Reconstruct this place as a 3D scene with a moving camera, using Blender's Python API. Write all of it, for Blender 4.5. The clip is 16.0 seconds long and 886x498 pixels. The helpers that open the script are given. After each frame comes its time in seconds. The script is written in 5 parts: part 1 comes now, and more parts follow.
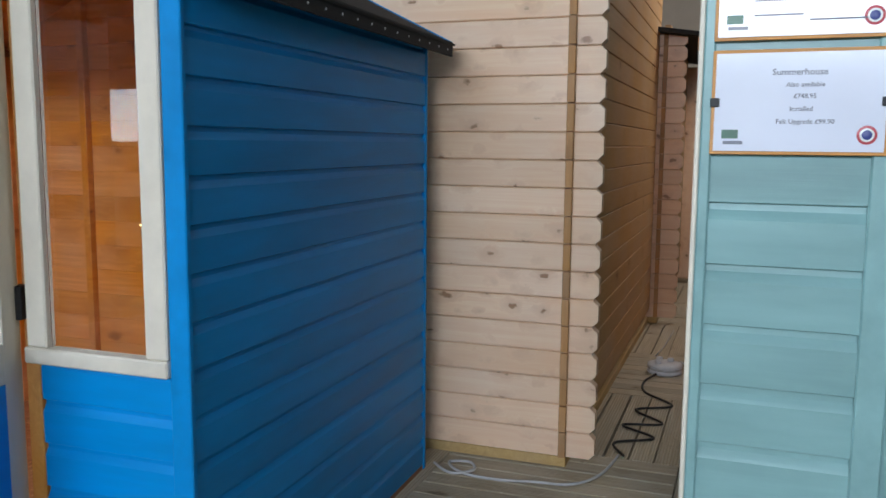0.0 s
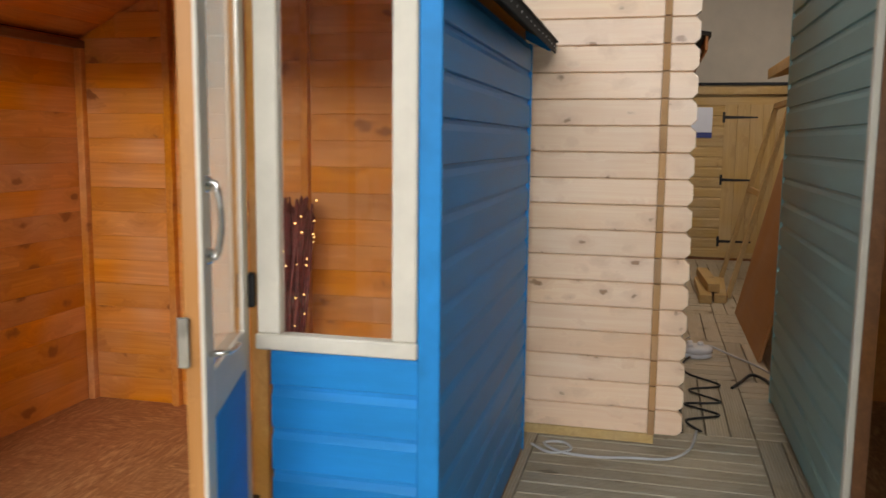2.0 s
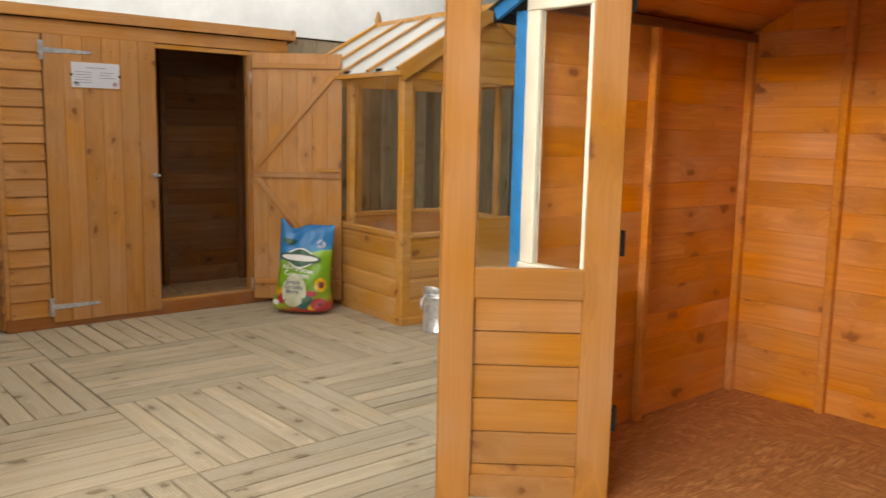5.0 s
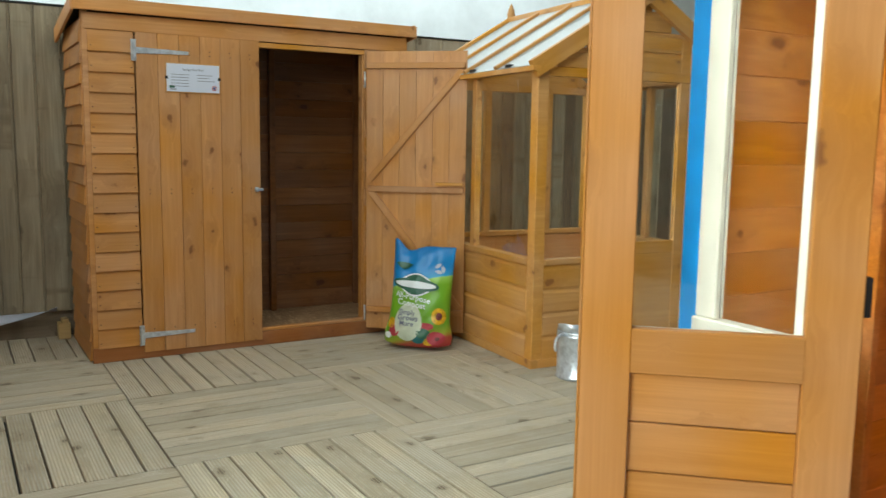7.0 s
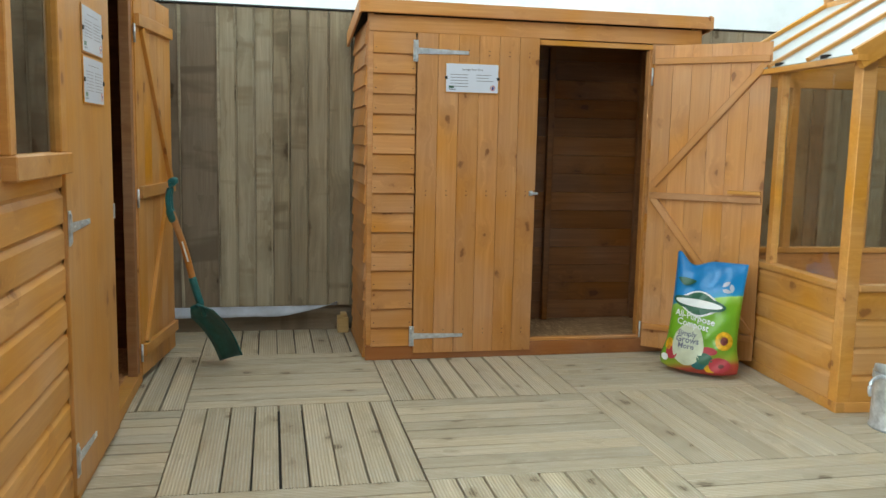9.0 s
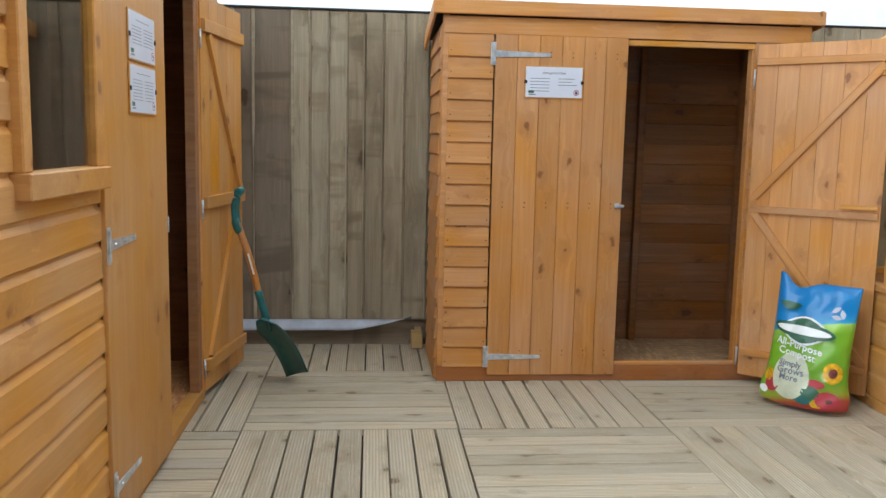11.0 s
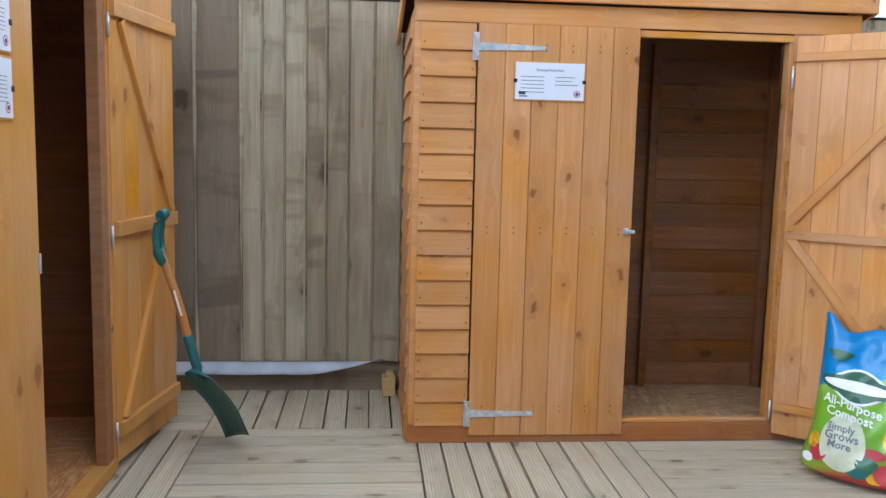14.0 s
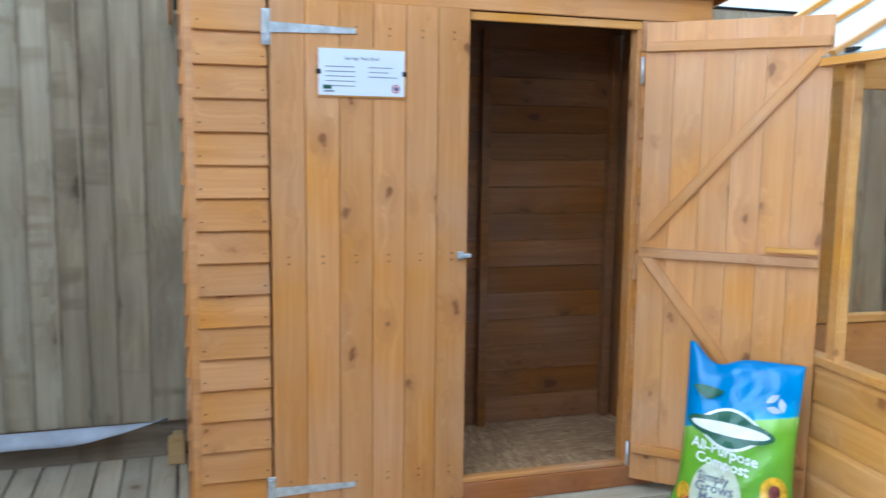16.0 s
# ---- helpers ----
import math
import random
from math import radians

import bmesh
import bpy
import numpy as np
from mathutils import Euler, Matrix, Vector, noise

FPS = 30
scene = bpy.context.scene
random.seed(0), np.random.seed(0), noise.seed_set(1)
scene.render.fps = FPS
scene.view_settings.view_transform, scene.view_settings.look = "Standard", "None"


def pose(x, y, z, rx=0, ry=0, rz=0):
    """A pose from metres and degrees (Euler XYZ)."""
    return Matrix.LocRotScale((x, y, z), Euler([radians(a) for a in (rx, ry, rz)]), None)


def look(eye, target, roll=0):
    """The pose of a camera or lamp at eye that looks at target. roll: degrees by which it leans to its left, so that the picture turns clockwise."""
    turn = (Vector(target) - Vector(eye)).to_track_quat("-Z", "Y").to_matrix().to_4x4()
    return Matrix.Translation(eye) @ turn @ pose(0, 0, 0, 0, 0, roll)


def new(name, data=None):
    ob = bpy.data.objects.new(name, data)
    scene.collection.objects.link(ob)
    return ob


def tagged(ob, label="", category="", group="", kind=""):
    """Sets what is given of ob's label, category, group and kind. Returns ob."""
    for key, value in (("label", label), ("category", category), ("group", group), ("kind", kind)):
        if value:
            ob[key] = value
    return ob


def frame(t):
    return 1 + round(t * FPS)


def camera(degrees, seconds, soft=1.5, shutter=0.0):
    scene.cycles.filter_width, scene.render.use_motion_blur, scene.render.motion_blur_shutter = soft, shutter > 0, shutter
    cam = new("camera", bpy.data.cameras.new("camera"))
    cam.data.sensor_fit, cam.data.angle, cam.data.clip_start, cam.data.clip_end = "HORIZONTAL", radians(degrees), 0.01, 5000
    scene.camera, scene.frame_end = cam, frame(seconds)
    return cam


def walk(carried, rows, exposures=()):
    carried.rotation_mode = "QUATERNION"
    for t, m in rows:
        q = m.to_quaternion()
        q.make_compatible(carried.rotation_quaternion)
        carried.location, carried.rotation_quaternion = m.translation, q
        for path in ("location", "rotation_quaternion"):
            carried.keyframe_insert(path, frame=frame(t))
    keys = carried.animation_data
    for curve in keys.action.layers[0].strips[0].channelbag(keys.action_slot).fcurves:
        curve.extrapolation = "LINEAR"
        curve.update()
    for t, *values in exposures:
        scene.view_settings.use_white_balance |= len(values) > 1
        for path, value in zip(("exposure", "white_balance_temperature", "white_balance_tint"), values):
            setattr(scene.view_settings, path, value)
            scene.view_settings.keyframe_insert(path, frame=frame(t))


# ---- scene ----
cam = camera(55.8, 16.0, shutter=0.35)

EXPOSURES = [(0.0, -0.84, 6000, 9), (1.5, -0.6, 6900, 11), (2.5, -0.68, 7200, 13), (4.0, -0.74, 8500, 17), (4.6, -0.58, 9000, 17), (5.2, -0.32, 8200, 11),
             (7.5, -0.22, 6800, -4), (8.2, -0.1, 6800, -5), (11.0, 0.2, 6400, 6), (13.0, 0.33, 5950, 7), (14.5, 0.52, 5600, 7), (16.0, 0.6, 5150, 0)]
PATH = [
    (0, (-0.614, -6.744, 1.347), (1.252, -6.07, 1.098), 0.5),
    (0.5, (-0.67, -6.654, 1.337), (1.195, -5.977, 1.085), 0.7),
    (1, (-0.751, -6.504, 1.334), (1.116, -5.834, 1.08), 0.7),
    (1.5, (-0.845, -6.303, 1.328), (1.07, -5.782, 1.077), 0.6),
    (2, (-0.956, -6.043, 1.328), (0.968, -5.56, 1.071), 0.6),
    (2.5, (-1.067, -5.753, 1.32), (0.851, -5.25, 1.06), 0.6),
    (3, (-1.138, -5.592, 1.329), (0.727, -4.92, 1.064), 0.8),
    (3.5, (-1.166, -5.558, 1.318), (0.601, -4.66, 1.051), 1.0),
    (4, (-1.176, -5.556, 1.316), (0.451, -4.426, 1.039), 1.2),
    (4.5, (-1.202, -5.574, 1.31), (0.255, -4.233, 1.028), 1.3),
    (5, (-1.208, -5.575, 1.301), (0.072, -4.064, 1.02), 1.2),
    (7.5, (-0.559, -4.775, 1.246), (0.283, -2.979, 0.99), 1.0),
    (8, (-0.54, -4.723, 1.238), (0.048, -2.83, 0.976), 1.2),
    (10.5, (-0.41, -4.46, 1.274), (-0.132, -2.496, 1.02), 1.2),
    (11, (-0.357, -4.379, 1.28), (-0.185, -2.403, 1.026), 1.2),
    (11.5, (-0.303, -4.286, 1.279), (-0.145, -2.307, 1.031), 1.2),
    (12, (-0.258, -4.171, 1.289), (-0.102, -2.192, 1.042), 1.2),
    (12.5, (-0.232, -4.05, 1.286), (-0.071, -2.071, 1.045), 1.2),
    (13, (-0.214, -3.905, 1.296), (-0.046, -1.926, 1.054), 1.2),
    (13.5, (-0.188, -3.76, 1.274), (-0.018, -1.78, 1.046), 1.2),
    (14, (-0.179, -3.6, 1.298), (-0.002, -1.622, 1.063), 1.3),
    (14.5, (-0.148, -3.432, 1.316), (0.03, -1.454, 1.078), 1.2),
    (15, (-0.113, -3.257, 1.312), (0.07, -1.279, 1.08), 1.2),
    (15.5, (-0.055, -3.076, 1.334), (0.249, -1.114, 1.095), 1.0),
    (16, (-0.004, -2.881, 1.355), (0.582, -0.985, 1.11), 0.7),
]
walk(cam, [(t, look(eye, target, roll)) for t, eye, target, roll in PATH],
     exposures=EXPOSURES)

# ---- light ----
world = bpy.data.worlds.new("overcast_sky")
scene.world = world
world.use_nodes = True
_sky = world.node_tree.nodes.new("ShaderNodeTexSky")
_sky.sky_type, _sky.sun_disc = "NISHITA", False
_sky.sun_elevation, _sky.sun_rotation = radians(40), radians(-80)
world.node_tree.links.new(_sky.outputs[0], world.node_tree.nodes["Background"].inputs[0])
world.node_tree.nodes["Background"].inputs[1].default_value = 0.1


def area(name, at, to, w, h, watts, colour=(1, 1, 1)):
    lamp = bpy.data.lights.new(name, "AREA")
    lamp.shape, lamp.size, lamp.size_y, lamp.energy, lamp.color = "RECTANGLE", w, h, watts, colour
    ob = new(name, lamp)
    ob.matrix_world = look(at, to)
    return ob


# daylight in the hall's window openings, and unseen roof lamps added as fill
area("daylight_window", (-6.0, -9.7, 2.34), (0, -9.7, 2.34), 2.3, 0.95, 30, (0.86, 0.93, 1.0))
area("daylight_window", (-6.0, -6.42, 2.82), (0, -6.42, 2.82), 3.5, 0.92, 560, (0.86, 0.93, 1.0))
area("added_roof_fill", (-1.0, -2.6, 3.38), (-1.0, -2.6, 0), 3.0, 3.0, 116, (0.88, 0.94, 1.0))
area("added_roof_fill", (2.2, -1.4, 3.38), (2.2, -1.4, 0), 1.6, 2.4, 26, (0.88, 0.94, 1.0))
area("added_roof_fill", (-2.8, -8.0, 3.38), (-2.8, -8.0, 0), 2.4, 2.4, 15, (0.88, 0.94, 1.0))
area("daylight_window", (-6.0, -0.06, 1.66), (0, -0.06, 1.66), 1.55, 0.63, 28, (0.86, 0.93, 1.0))
# strip added behind the fence to brighten the white sheeting
area("added_roof_fill", (1.0, 1.4, 3.38), (1.0, 1.4, 0), 8.0, 0.9, 130, (0.86, 0.93, 1.0))
# warm fill added over the passage's far end
area("added_roof_fill", (6.4, -7.2, 3.38), (6.4, -7.2, 0), 1.6, 1.6, 85, (1.0, 0.9, 0.78))

# ---- materials ----


class Nodes:
    """A small writer of node materials."""

    def __init__(self, name):
        self.m = bpy.data.materials.new(name)
        self.m.use_nodes = True
        self.t = self.m.node_tree
        self.b = self.t.nodes["Principled BSDF"]

    def n(self, kind, links=(), **values):
        node = self.t.nodes.new("ShaderNode" + kind)
        for key, value in values.items():
            if key == "op":
                node.operation = value
            elif key == "blend":
                node.data_type, node.blend_type = "RGBA", value
            elif key == "bands":
                node.bands_direction = value
            elif key == "feature":
                node.feature = value
        for slot, source in links:
            if hasattr(source, "is_linked"):
                self.t.links.new(source, node.inputs[slot])
            else:
                node.inputs[slot].default_value = source
        return node

    def out(self, slot, source):
        if hasattr(source, "is_linked"):
            self.t.links.new(source, self.b.inputs[slot])
        else:
            self.b.inputs[slot].default_value = source

    def coords(self, shift=7.0):
        """Object coordinates, moved by a random amount for each object."""
        tc, info = self.n("TexCoord"), self.n("ObjectInfo")
        k = self.n("Math", [(0, info.outputs["Random"]), (1, shift)], op="MULTIPLY")
        vec = self.n("CombineXYZ", [(0, k.outputs[0]), (1, k.outputs[0]), (2, k.outputs[0])])
        add = self.n("VectorMath", [(0, tc.outputs["Object"]), (1, vec.outputs[0])], op="ADD")
        return add.outputs[0], info.outputs["Random"]

    def scaled(self, vec, s):
        return self.n("VectorMath", [(0, vec), (1, s)], op="MULTIPLY").outputs[0]

    def noise(self, vec, scale, detail=4, rough=0.6, distort=0.0):
        return self.n("TexNoise", [("Vector", vec), ("Scale", scale), ("Detail", detail), ("Roughness", rough),
                                   ("Distortion", distort)]).outputs[0]

    def ramp(self, source, stops):
        node = self.n("ValToRGB", [(0, source)])
        e = node.color_ramp.elements
        while len(e) < len(stops):
            e.new(0.5)
        for el, (p, c) in zip(e, stops):
            el.position, el.color = p, c if len(c) == 4 else (*c, 1)
        return node.outputs[0]

    def mix(self, f, a, b, blend="MIX"):
        node = self.n("Mix", blend=blend)
        for slot, source in ((0, f), (6, a), (7, b)):
            if hasattr(source, "is_linked"):
                self.t.links.new(source, node.inputs[slot])
            else:
                node.inputs[slot].default_value = source if slot == 0 or len(source) == 4 else (*source, 1)
        return node.outputs[2]

    def math(self, op, a, b=0.0):
        return self.n("Math", [(0, a), (1, b)], op=op).outputs[0]

    def bump(self, height, strength=0.3, distance=0.002):
        node = self.n("Bump", [("Strength", strength), ("Distance", distance), ("Height", height)])
        self.out("Normal", node.outputs[0])


W1, B0 = (1, 1, 1), (0, 0, 0)


def wood(name, light, dark, knot, rough=0.5, knots=9.0, knot_amount=0.55, spread=0.35, coarse=1.0, grey=None,
         bump=0.35, reeded=False, bands=False, knot_size=0.105, spec=0.4, heart_amount=0.75):
    """Sawn timber whose grain runs along the local x axis."""
    k = Nodes(name)
    vec, rnd = k.coords()
    # cells that hold the knots, with uneven outlines and sizes
    wob = k.n("TexNoise", [("Vector", vec), ("Scale", 26.0), ("Detail", 2.0)]).outputs[1]
    wob = k.n("VectorMath", [(0, k.scaled(wob, (0.05, 0.035, 0.035))), (1, k.scaled(vec, (0.62, 1, 1)))], op="ADD").outputs[0]
    vor = k.n("TexVoronoi", [("Vector", wob), ("Scale", knots)])
    split = k.n("SeparateColor", [(0, vor.outputs["Color"])])
    near = k.math("DIVIDE", vor.outputs["Distance"], k.math("ADD", k.math("MULTIPLY", split.outputs[1], 1.1), 0.35))
    chosen = k.ramp(split.outputs[0], [(1 - knot_amount - 0.02, B0), (1 - knot_amount, W1)])
    swell = k.math("MULTIPLY", k.ramp(near, [(0.0, W1), (0.55, B0)]), chosen)
    bend = k.n("CombineXYZ", [(0, 0.0), (1, k.math("MULTIPLY", swell, 0.075)), (2, k.math("MULTIPLY", swell, 0.03))]).outputs[0]
    flow = k.n("VectorMath", [(0, vec), (1, bend)], op="ADD").outputs[0]
    long = k.scaled(flow, (1.1, 22 * coarse, 22 * coarse))
    fine = k.scaled(flow, (5, 190, 190))
    g1 = k.noise(long, 1.0, 5, 0.6, 1.2)
    g2 = k.noise(fine, 1.0, 2, 0.5)
    warm = k.noise(vec, 2.3, 2, 0.5)
    base = k.mix(k.ramp(g1, [(0.28, B0), (0.72, W1)]), dark, light)
    streak = k.noise(k.scaled(flow, (1.6, 75, 75)), 1.0, 3, 0.55, 0.8)
    base = k.mix(k.math("MULTIPLY", k.ramp(streak, [(0.46, B0), (0.66, W1)]), 0.5), base, dark)
    base = k.mix(k.math("MULTIPLY", k.ramp(g2, [(0.35, B0), (0.75, W1)]), 0.35), base, dark)
    hsv = k.n("HueSaturation", [("Color", base)])
    k.t.links.new(k.math("ADD", k.math("MULTIPLY", rnd, spread), 1.0 - spread / 2), hsv.inputs["Value"])
    k.t.links.new(k.math("ADD", k.math("MULTIPLY", warm, 0.5), 0.75), hsv.inputs["Saturation"])
    col = hsv.outputs[0]
    if grey:
        stain = k.noise(vec, 3.1, 5, 0.65, 0.6)
        col = k.mix(k.math("MULTIPLY", k.ramp(stain, [(0.38, B0), (0.66, W1)]), 0.55), col, grey)
    if bands:
        # whorls of knots that darken a whole width of board
        ring = k.noise(k.scaled(vec, (5.5, 0.8, 0.8)), 1.0, 3, 0.55, 0.5)
        col = k.mix(k.math("MULTIPLY", k.ramp(ring, [(0.57, B0), (0.65, W1)]), 0.75), col, dark)
        col = k.mix(k.math("MULTIPLY", k.ramp(k.noise(k.scaled(vec, (1.2, 6, 6)), 1.0, 3, 0.5, 0.8), [(0.5, B0), (0.7, W1)]), 0.45), col, light)
    # knots with a dark heart and a soft halo
    heart = k.ramp(near, [(knot_size * 0.85, W1), (knot_size * 1.4, B0)])
    halo = k.ramp(near, [(knot_size * 1.2, W1), (knot_size * 4.2, B0)])
    col = k.mix(k.math("MULTIPLY", k.math("MULTIPLY", halo, chosen), 0.45), col, tuple(0.62 * d + 0.38 * q for d, q in zip(dark, knot)))
    col = k.mix(k.math("MULTIPLY", k.math("MULTIPLY", heart, chosen), heart_amount), col, knot)
    k.out("Base Color", col)
    k.out("Roughness", k.math("ADD", k.math("MULTIPLY", g1, 0.22), rough - 0.1))
    k.out("Specular IOR Level", spec)
    height = k.math("ADD", k.math("MULTIPLY", g1, 0.6), k.math("MULTIPLY", g2, 0.4))
    if reeded:
        tc = k.n("TexCoord")
        wave = k.n("TexWave", [("Vector", tc.outputs["Object"]), ("Scale", 24.0)], bands="Y").outputs[1]
        height = k.math("ADD", k.math("MULTIPLY", wave, 1.6), height)
        col = k.mix(k.math("MULTIPLY", k.ramp(wave, [(0.12, W1), (0.55, B0)]), 0.62), col, dark)
        k.out("Base Color", col)
    k.bump(height, bump, 0.0025)
    return k.m


def paint(name, colour, rough=0.42, wear=0.06, spec=0.45):
    """Brushed paint over timber, with faint grain and uneven coats."""
    k = Nodes(name)
    vec, rnd = k.coords()
    coat = k.noise(k.scaled(vec, (1.5, 9, 9)), 1.0, 4, 0.6)
    grain = k.noise(k.scaled(vec, (5, 150, 150)), 1.0, 2, 0.5)
    lo = tuple(c * (1 - 3 * wear) for c in colour)
    hi = tuple(min(1, c * (1 + 2 * wear)) for c in colour)
    col = k.mix(k.ramp(coat, [(0.3, B0), (0.7, W1)]), lo, hi)
    hsv = k.n("HueSaturation", [("Color", col)])
    k.t.links.new(k.math("ADD", k.math("MULTIPLY", rnd, 0.12), 0.94), hsv.inputs["Value"])
    k.out("Base Color", hsv.outputs[0])
    k.out("Roughness", k.math("ADD", k.math("MULTIPLY", coat, 0.2), rough - 0.1))
    k.out("Specular IOR Level", spec)
    k.bump(k.math("ADD", coat, k.math("MULTIPLY", grain, 0.7)), 0.22, 0.002)
    return k.m


def plain(name, colour, rough=0.5, metal=0.0, mottle=0.12, scale=14.0, bump=0.1):
    k = Nodes(name)
    vec, rnd = k.coords()
    a = k.noise(vec, scale, 5, 0.6)
    lo = tuple(c * (1 - 1.6 * mottle) for c in colour)
    hi = tuple(min(1, c * (1 + mottle)) for c in colour)
    k.out("Base Color", k.mix(k.ramp(a, [(0.3, B0), (0.7, W1)]), lo, hi))
    k.out("Roughness", k.math("ADD", k.math("MULTIPLY", a, 0.2), rough - 0.1))
    k.out("Metallic", metal)
    k.bump(k.noise(vec, scale * 6, 3), bump, 0.002)
    return k.m


def strand_board(name, low, mid, high):
    """Pressed strand board: flakes of many directions under a stain."""
    k = Nodes(name)
    vec, rnd = k.coords()
    swirl = k.n("VectorMath", [(0, k.scaled(vec, (9, 48, 60)))], op="ADD").outputs[0]
    turned = k.scaled(vec, (42, 11, 60))
    a = k.noise(swirl, 1.0, 3, 0.6, 1.5)
    b = k.noise(turned, 1.0, 3, 0.6, 1.5)
    c = k.noise(vec, 2.2, 3, 0.5)
    flake = k.mix(k.ramp(c, [(0.42, B0), (0.58, W1)]), a, b)
    col = k.ramp(flake, [(0.3, low), (0.5, mid), (0.66, high)])
    k.out("Base Color", col)
    k.out("Roughness", 0.5)
    k.bump(flake, 0.35, 0.002)
    return k.m


def glass(name, tint=(0.96, 0.98, 0.97), rough=0.0):
    k = Nodes(name)
    k.out("Base Color", (*tint, 1))
    k.out("Transmission Weight", 1.0)
    k.out("Roughness", rough)
    k.out("IOR", 1.45)
    return k.m


def glow(name, colour, strength):
    k = Nodes(name)
    k.out("Base Color", (*colour, 1))
    k.out("Emission Color", (*colour, 1))
    k.out("Emission Strength", strength)
    return k.m


def bag_print():
    """Printed film: blue above, green below, with a wavy join and reds towards the foot."""
    k = Nodes("printed_film")
    tc = k.n("TexCoord")
    sep = k.n("SeparateXYZ", [(0, tc.outputs["Object"])])
    wob = k.noise(tc.outputs["Object"], 5.0, 2)
    up = k.math("ADD", sep.outputs[2], k.math("MULTIPLY", sep.outputs[0], -0.25))
    up = k.math("ADD", up, k.math("MULTIPLY", wob, 0.03))
    col = k.ramp(up, [(0.0, (0.35, 0.03, 0.03)), (0.055, (0.42, 0.07, 0.04)), (0.085, (0.30, 0.34, 0.03)), (0.14, (0.15, 0.35, 0.025)),
                      (0.38, (0.20, 0.44, 0.025)), (0.43, (0.36, 0.62, 0.12)), (0.437, (0.03, 0.32, 0.60)), (0.48, (0.01, 0.22, 0.54)), (0.62, (0.01, 0.19, 0.50))])
    k.out("Base Color", col)
    k.out("Roughness", 0.28)
    k.bump(k.noise(tc.outputs["Object"], 22, 3, 0.5, 1.0), 0.35, 0.008)
    return k.m


STAIN = wood("stained_pine", (0.64, 0.32, 0.115), (0.49, 0.215, 0.068), (0.17, 0.055, 0.016), 0.5, 9, 0.6, 0.2)
HONEY = wood("honey_stained_pine", (0.66, 0.345, 0.105), (0.53, 0.245, 0.062), (0.22, 0.075, 0.02), 0.5, 8, 0.65, 0.18, knot_size=0.11)
DOORPINE = wood("amber_stained_pine", (0.54, 0.245, 0.07), (0.42, 0.175, 0.042), (0.17, 0.055, 0.014), 0.5, 8, 0.7, 0.2, knot_size=0.12)
INSIDE = wood("stained_lining", (0.80, 0.325, 0.07), (0.58, 0.192, 0.032), (0.24, 0.065, 0.012), 0.46, 8, 0.8, 0.24, knot_size=0.13, heart_amount=0.75)
# darker copy of the stain: linings and inner parts carry shade in their colour
DARKIN = wood("shaded_stain_lining", (0.30, 0.125, 0.045), (0.18, 0.068, 0.022), (0.07, 0.02, 0.01), 0.5, 9, 0.4, 0.3)
ROUGHSAWN = wood("roughsawn_jamb", (0.40, 0.20, 0.09), (0.27, 0.12, 0.05), (0.13, 0.05, 0.02), 0.7, 9, 0.4, 0.2, bump=0.6)
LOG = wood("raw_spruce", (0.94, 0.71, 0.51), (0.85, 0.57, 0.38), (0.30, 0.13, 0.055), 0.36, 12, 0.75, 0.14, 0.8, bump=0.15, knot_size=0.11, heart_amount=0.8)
# the same spruce with the passage's shade put into its colour
LOGSIDE = wood("raw_spruce_shaded", (0.62, 0.40, 0.20), (0.52, 0.31, 0.14), (0.28, 0.13, 0.05), 0.55, 7, 0.3, 0.12, 0.8, bump=0.2)
REDSTAIN = wood("red_brown_stain", (0.46, 0.19, 0.07), (0.33, 0.12, 0.04), (0.13, 0.04, 0.015), 0.5, 9, 0.4, 0.1)
BATTEN = wood("tan_batten", (0.55, 0.31, 0.13), (0.42, 0.21, 0.08), (0.2, 0.08, 0.03), 0.6, 10, 0.4, 0.3)
DECK = wood("grooved_decking", (0.66, 0.575, 0.435), (0.40, 0.325, 0.22), (0.10, 0.065, 0.035), 0.68, 8, 0.5, 0.42, 1.0,
            (0.52, 0.485, 0.41), bump=0.6, reeded=True, knot_size=0.11, spec=0.3)
FENCE = wood("weathered_fence", (0.46, 0.385, 0.27), (0.20, 0.158, 0.105), (0.07, 0.048, 0.028), 0.8, 5, 0.6, 0.4, 0.7,
             (0.34, 0.30, 0.23), bump=0.6, bands=True, knot_size=0.13, spec=0.2)
FENCE_PALE = wood("pale_weathered_fence", (0.58, 0.51, 0.38), (0.30, 0.245, 0.165), (0.08, 0.055, 0.03), 0.8, 6, 0.7, 0.3, 0.7,
                  (0.48, 0.44, 0.35), bump=0.6, bands=True, knot_size=0.13, spec=0.2)
FENCE_BROWN = wood("brown_weathered_fence", (0.29, 0.23, 0.17), (0.165, 0.125, 0.088), (0.06, 0.04, 0.025), 0.8, 6, 0.5, 0.4, 0.7,
                   (0.25, 0.215, 0.17), bump=0.6, bands=True, knot_size=0.13, spec=0.2)
TREATED = wood("treated_pine", (0.60, 0.42, 0.19), (0.46, 0.30, 0.12), (0.2, 0.1, 0.04), 0.6, 8, 0.4, 0.2)
BLUE = paint("sky_blue_paint", (0.007, 0.24, 0.61), 0.46, spec=0.28)
CREAM = paint("cream_paint", (0.72, 0.665, 0.56), 0.45, 0.03)
TEAL = paint("pale_teal_paint", (0.225, 0.40, 0.405), 0.36)
FELT = plain("black_felt", (0.018, 0.02, 0.024), 0.85, 0, 0.3, 60, 0.5)
STRAND = strand_board("stained_strand_board", (0.30, 0.115, 0.038), (0.46, 0.20, 0.075), (0.66, 0.36, 0.17))
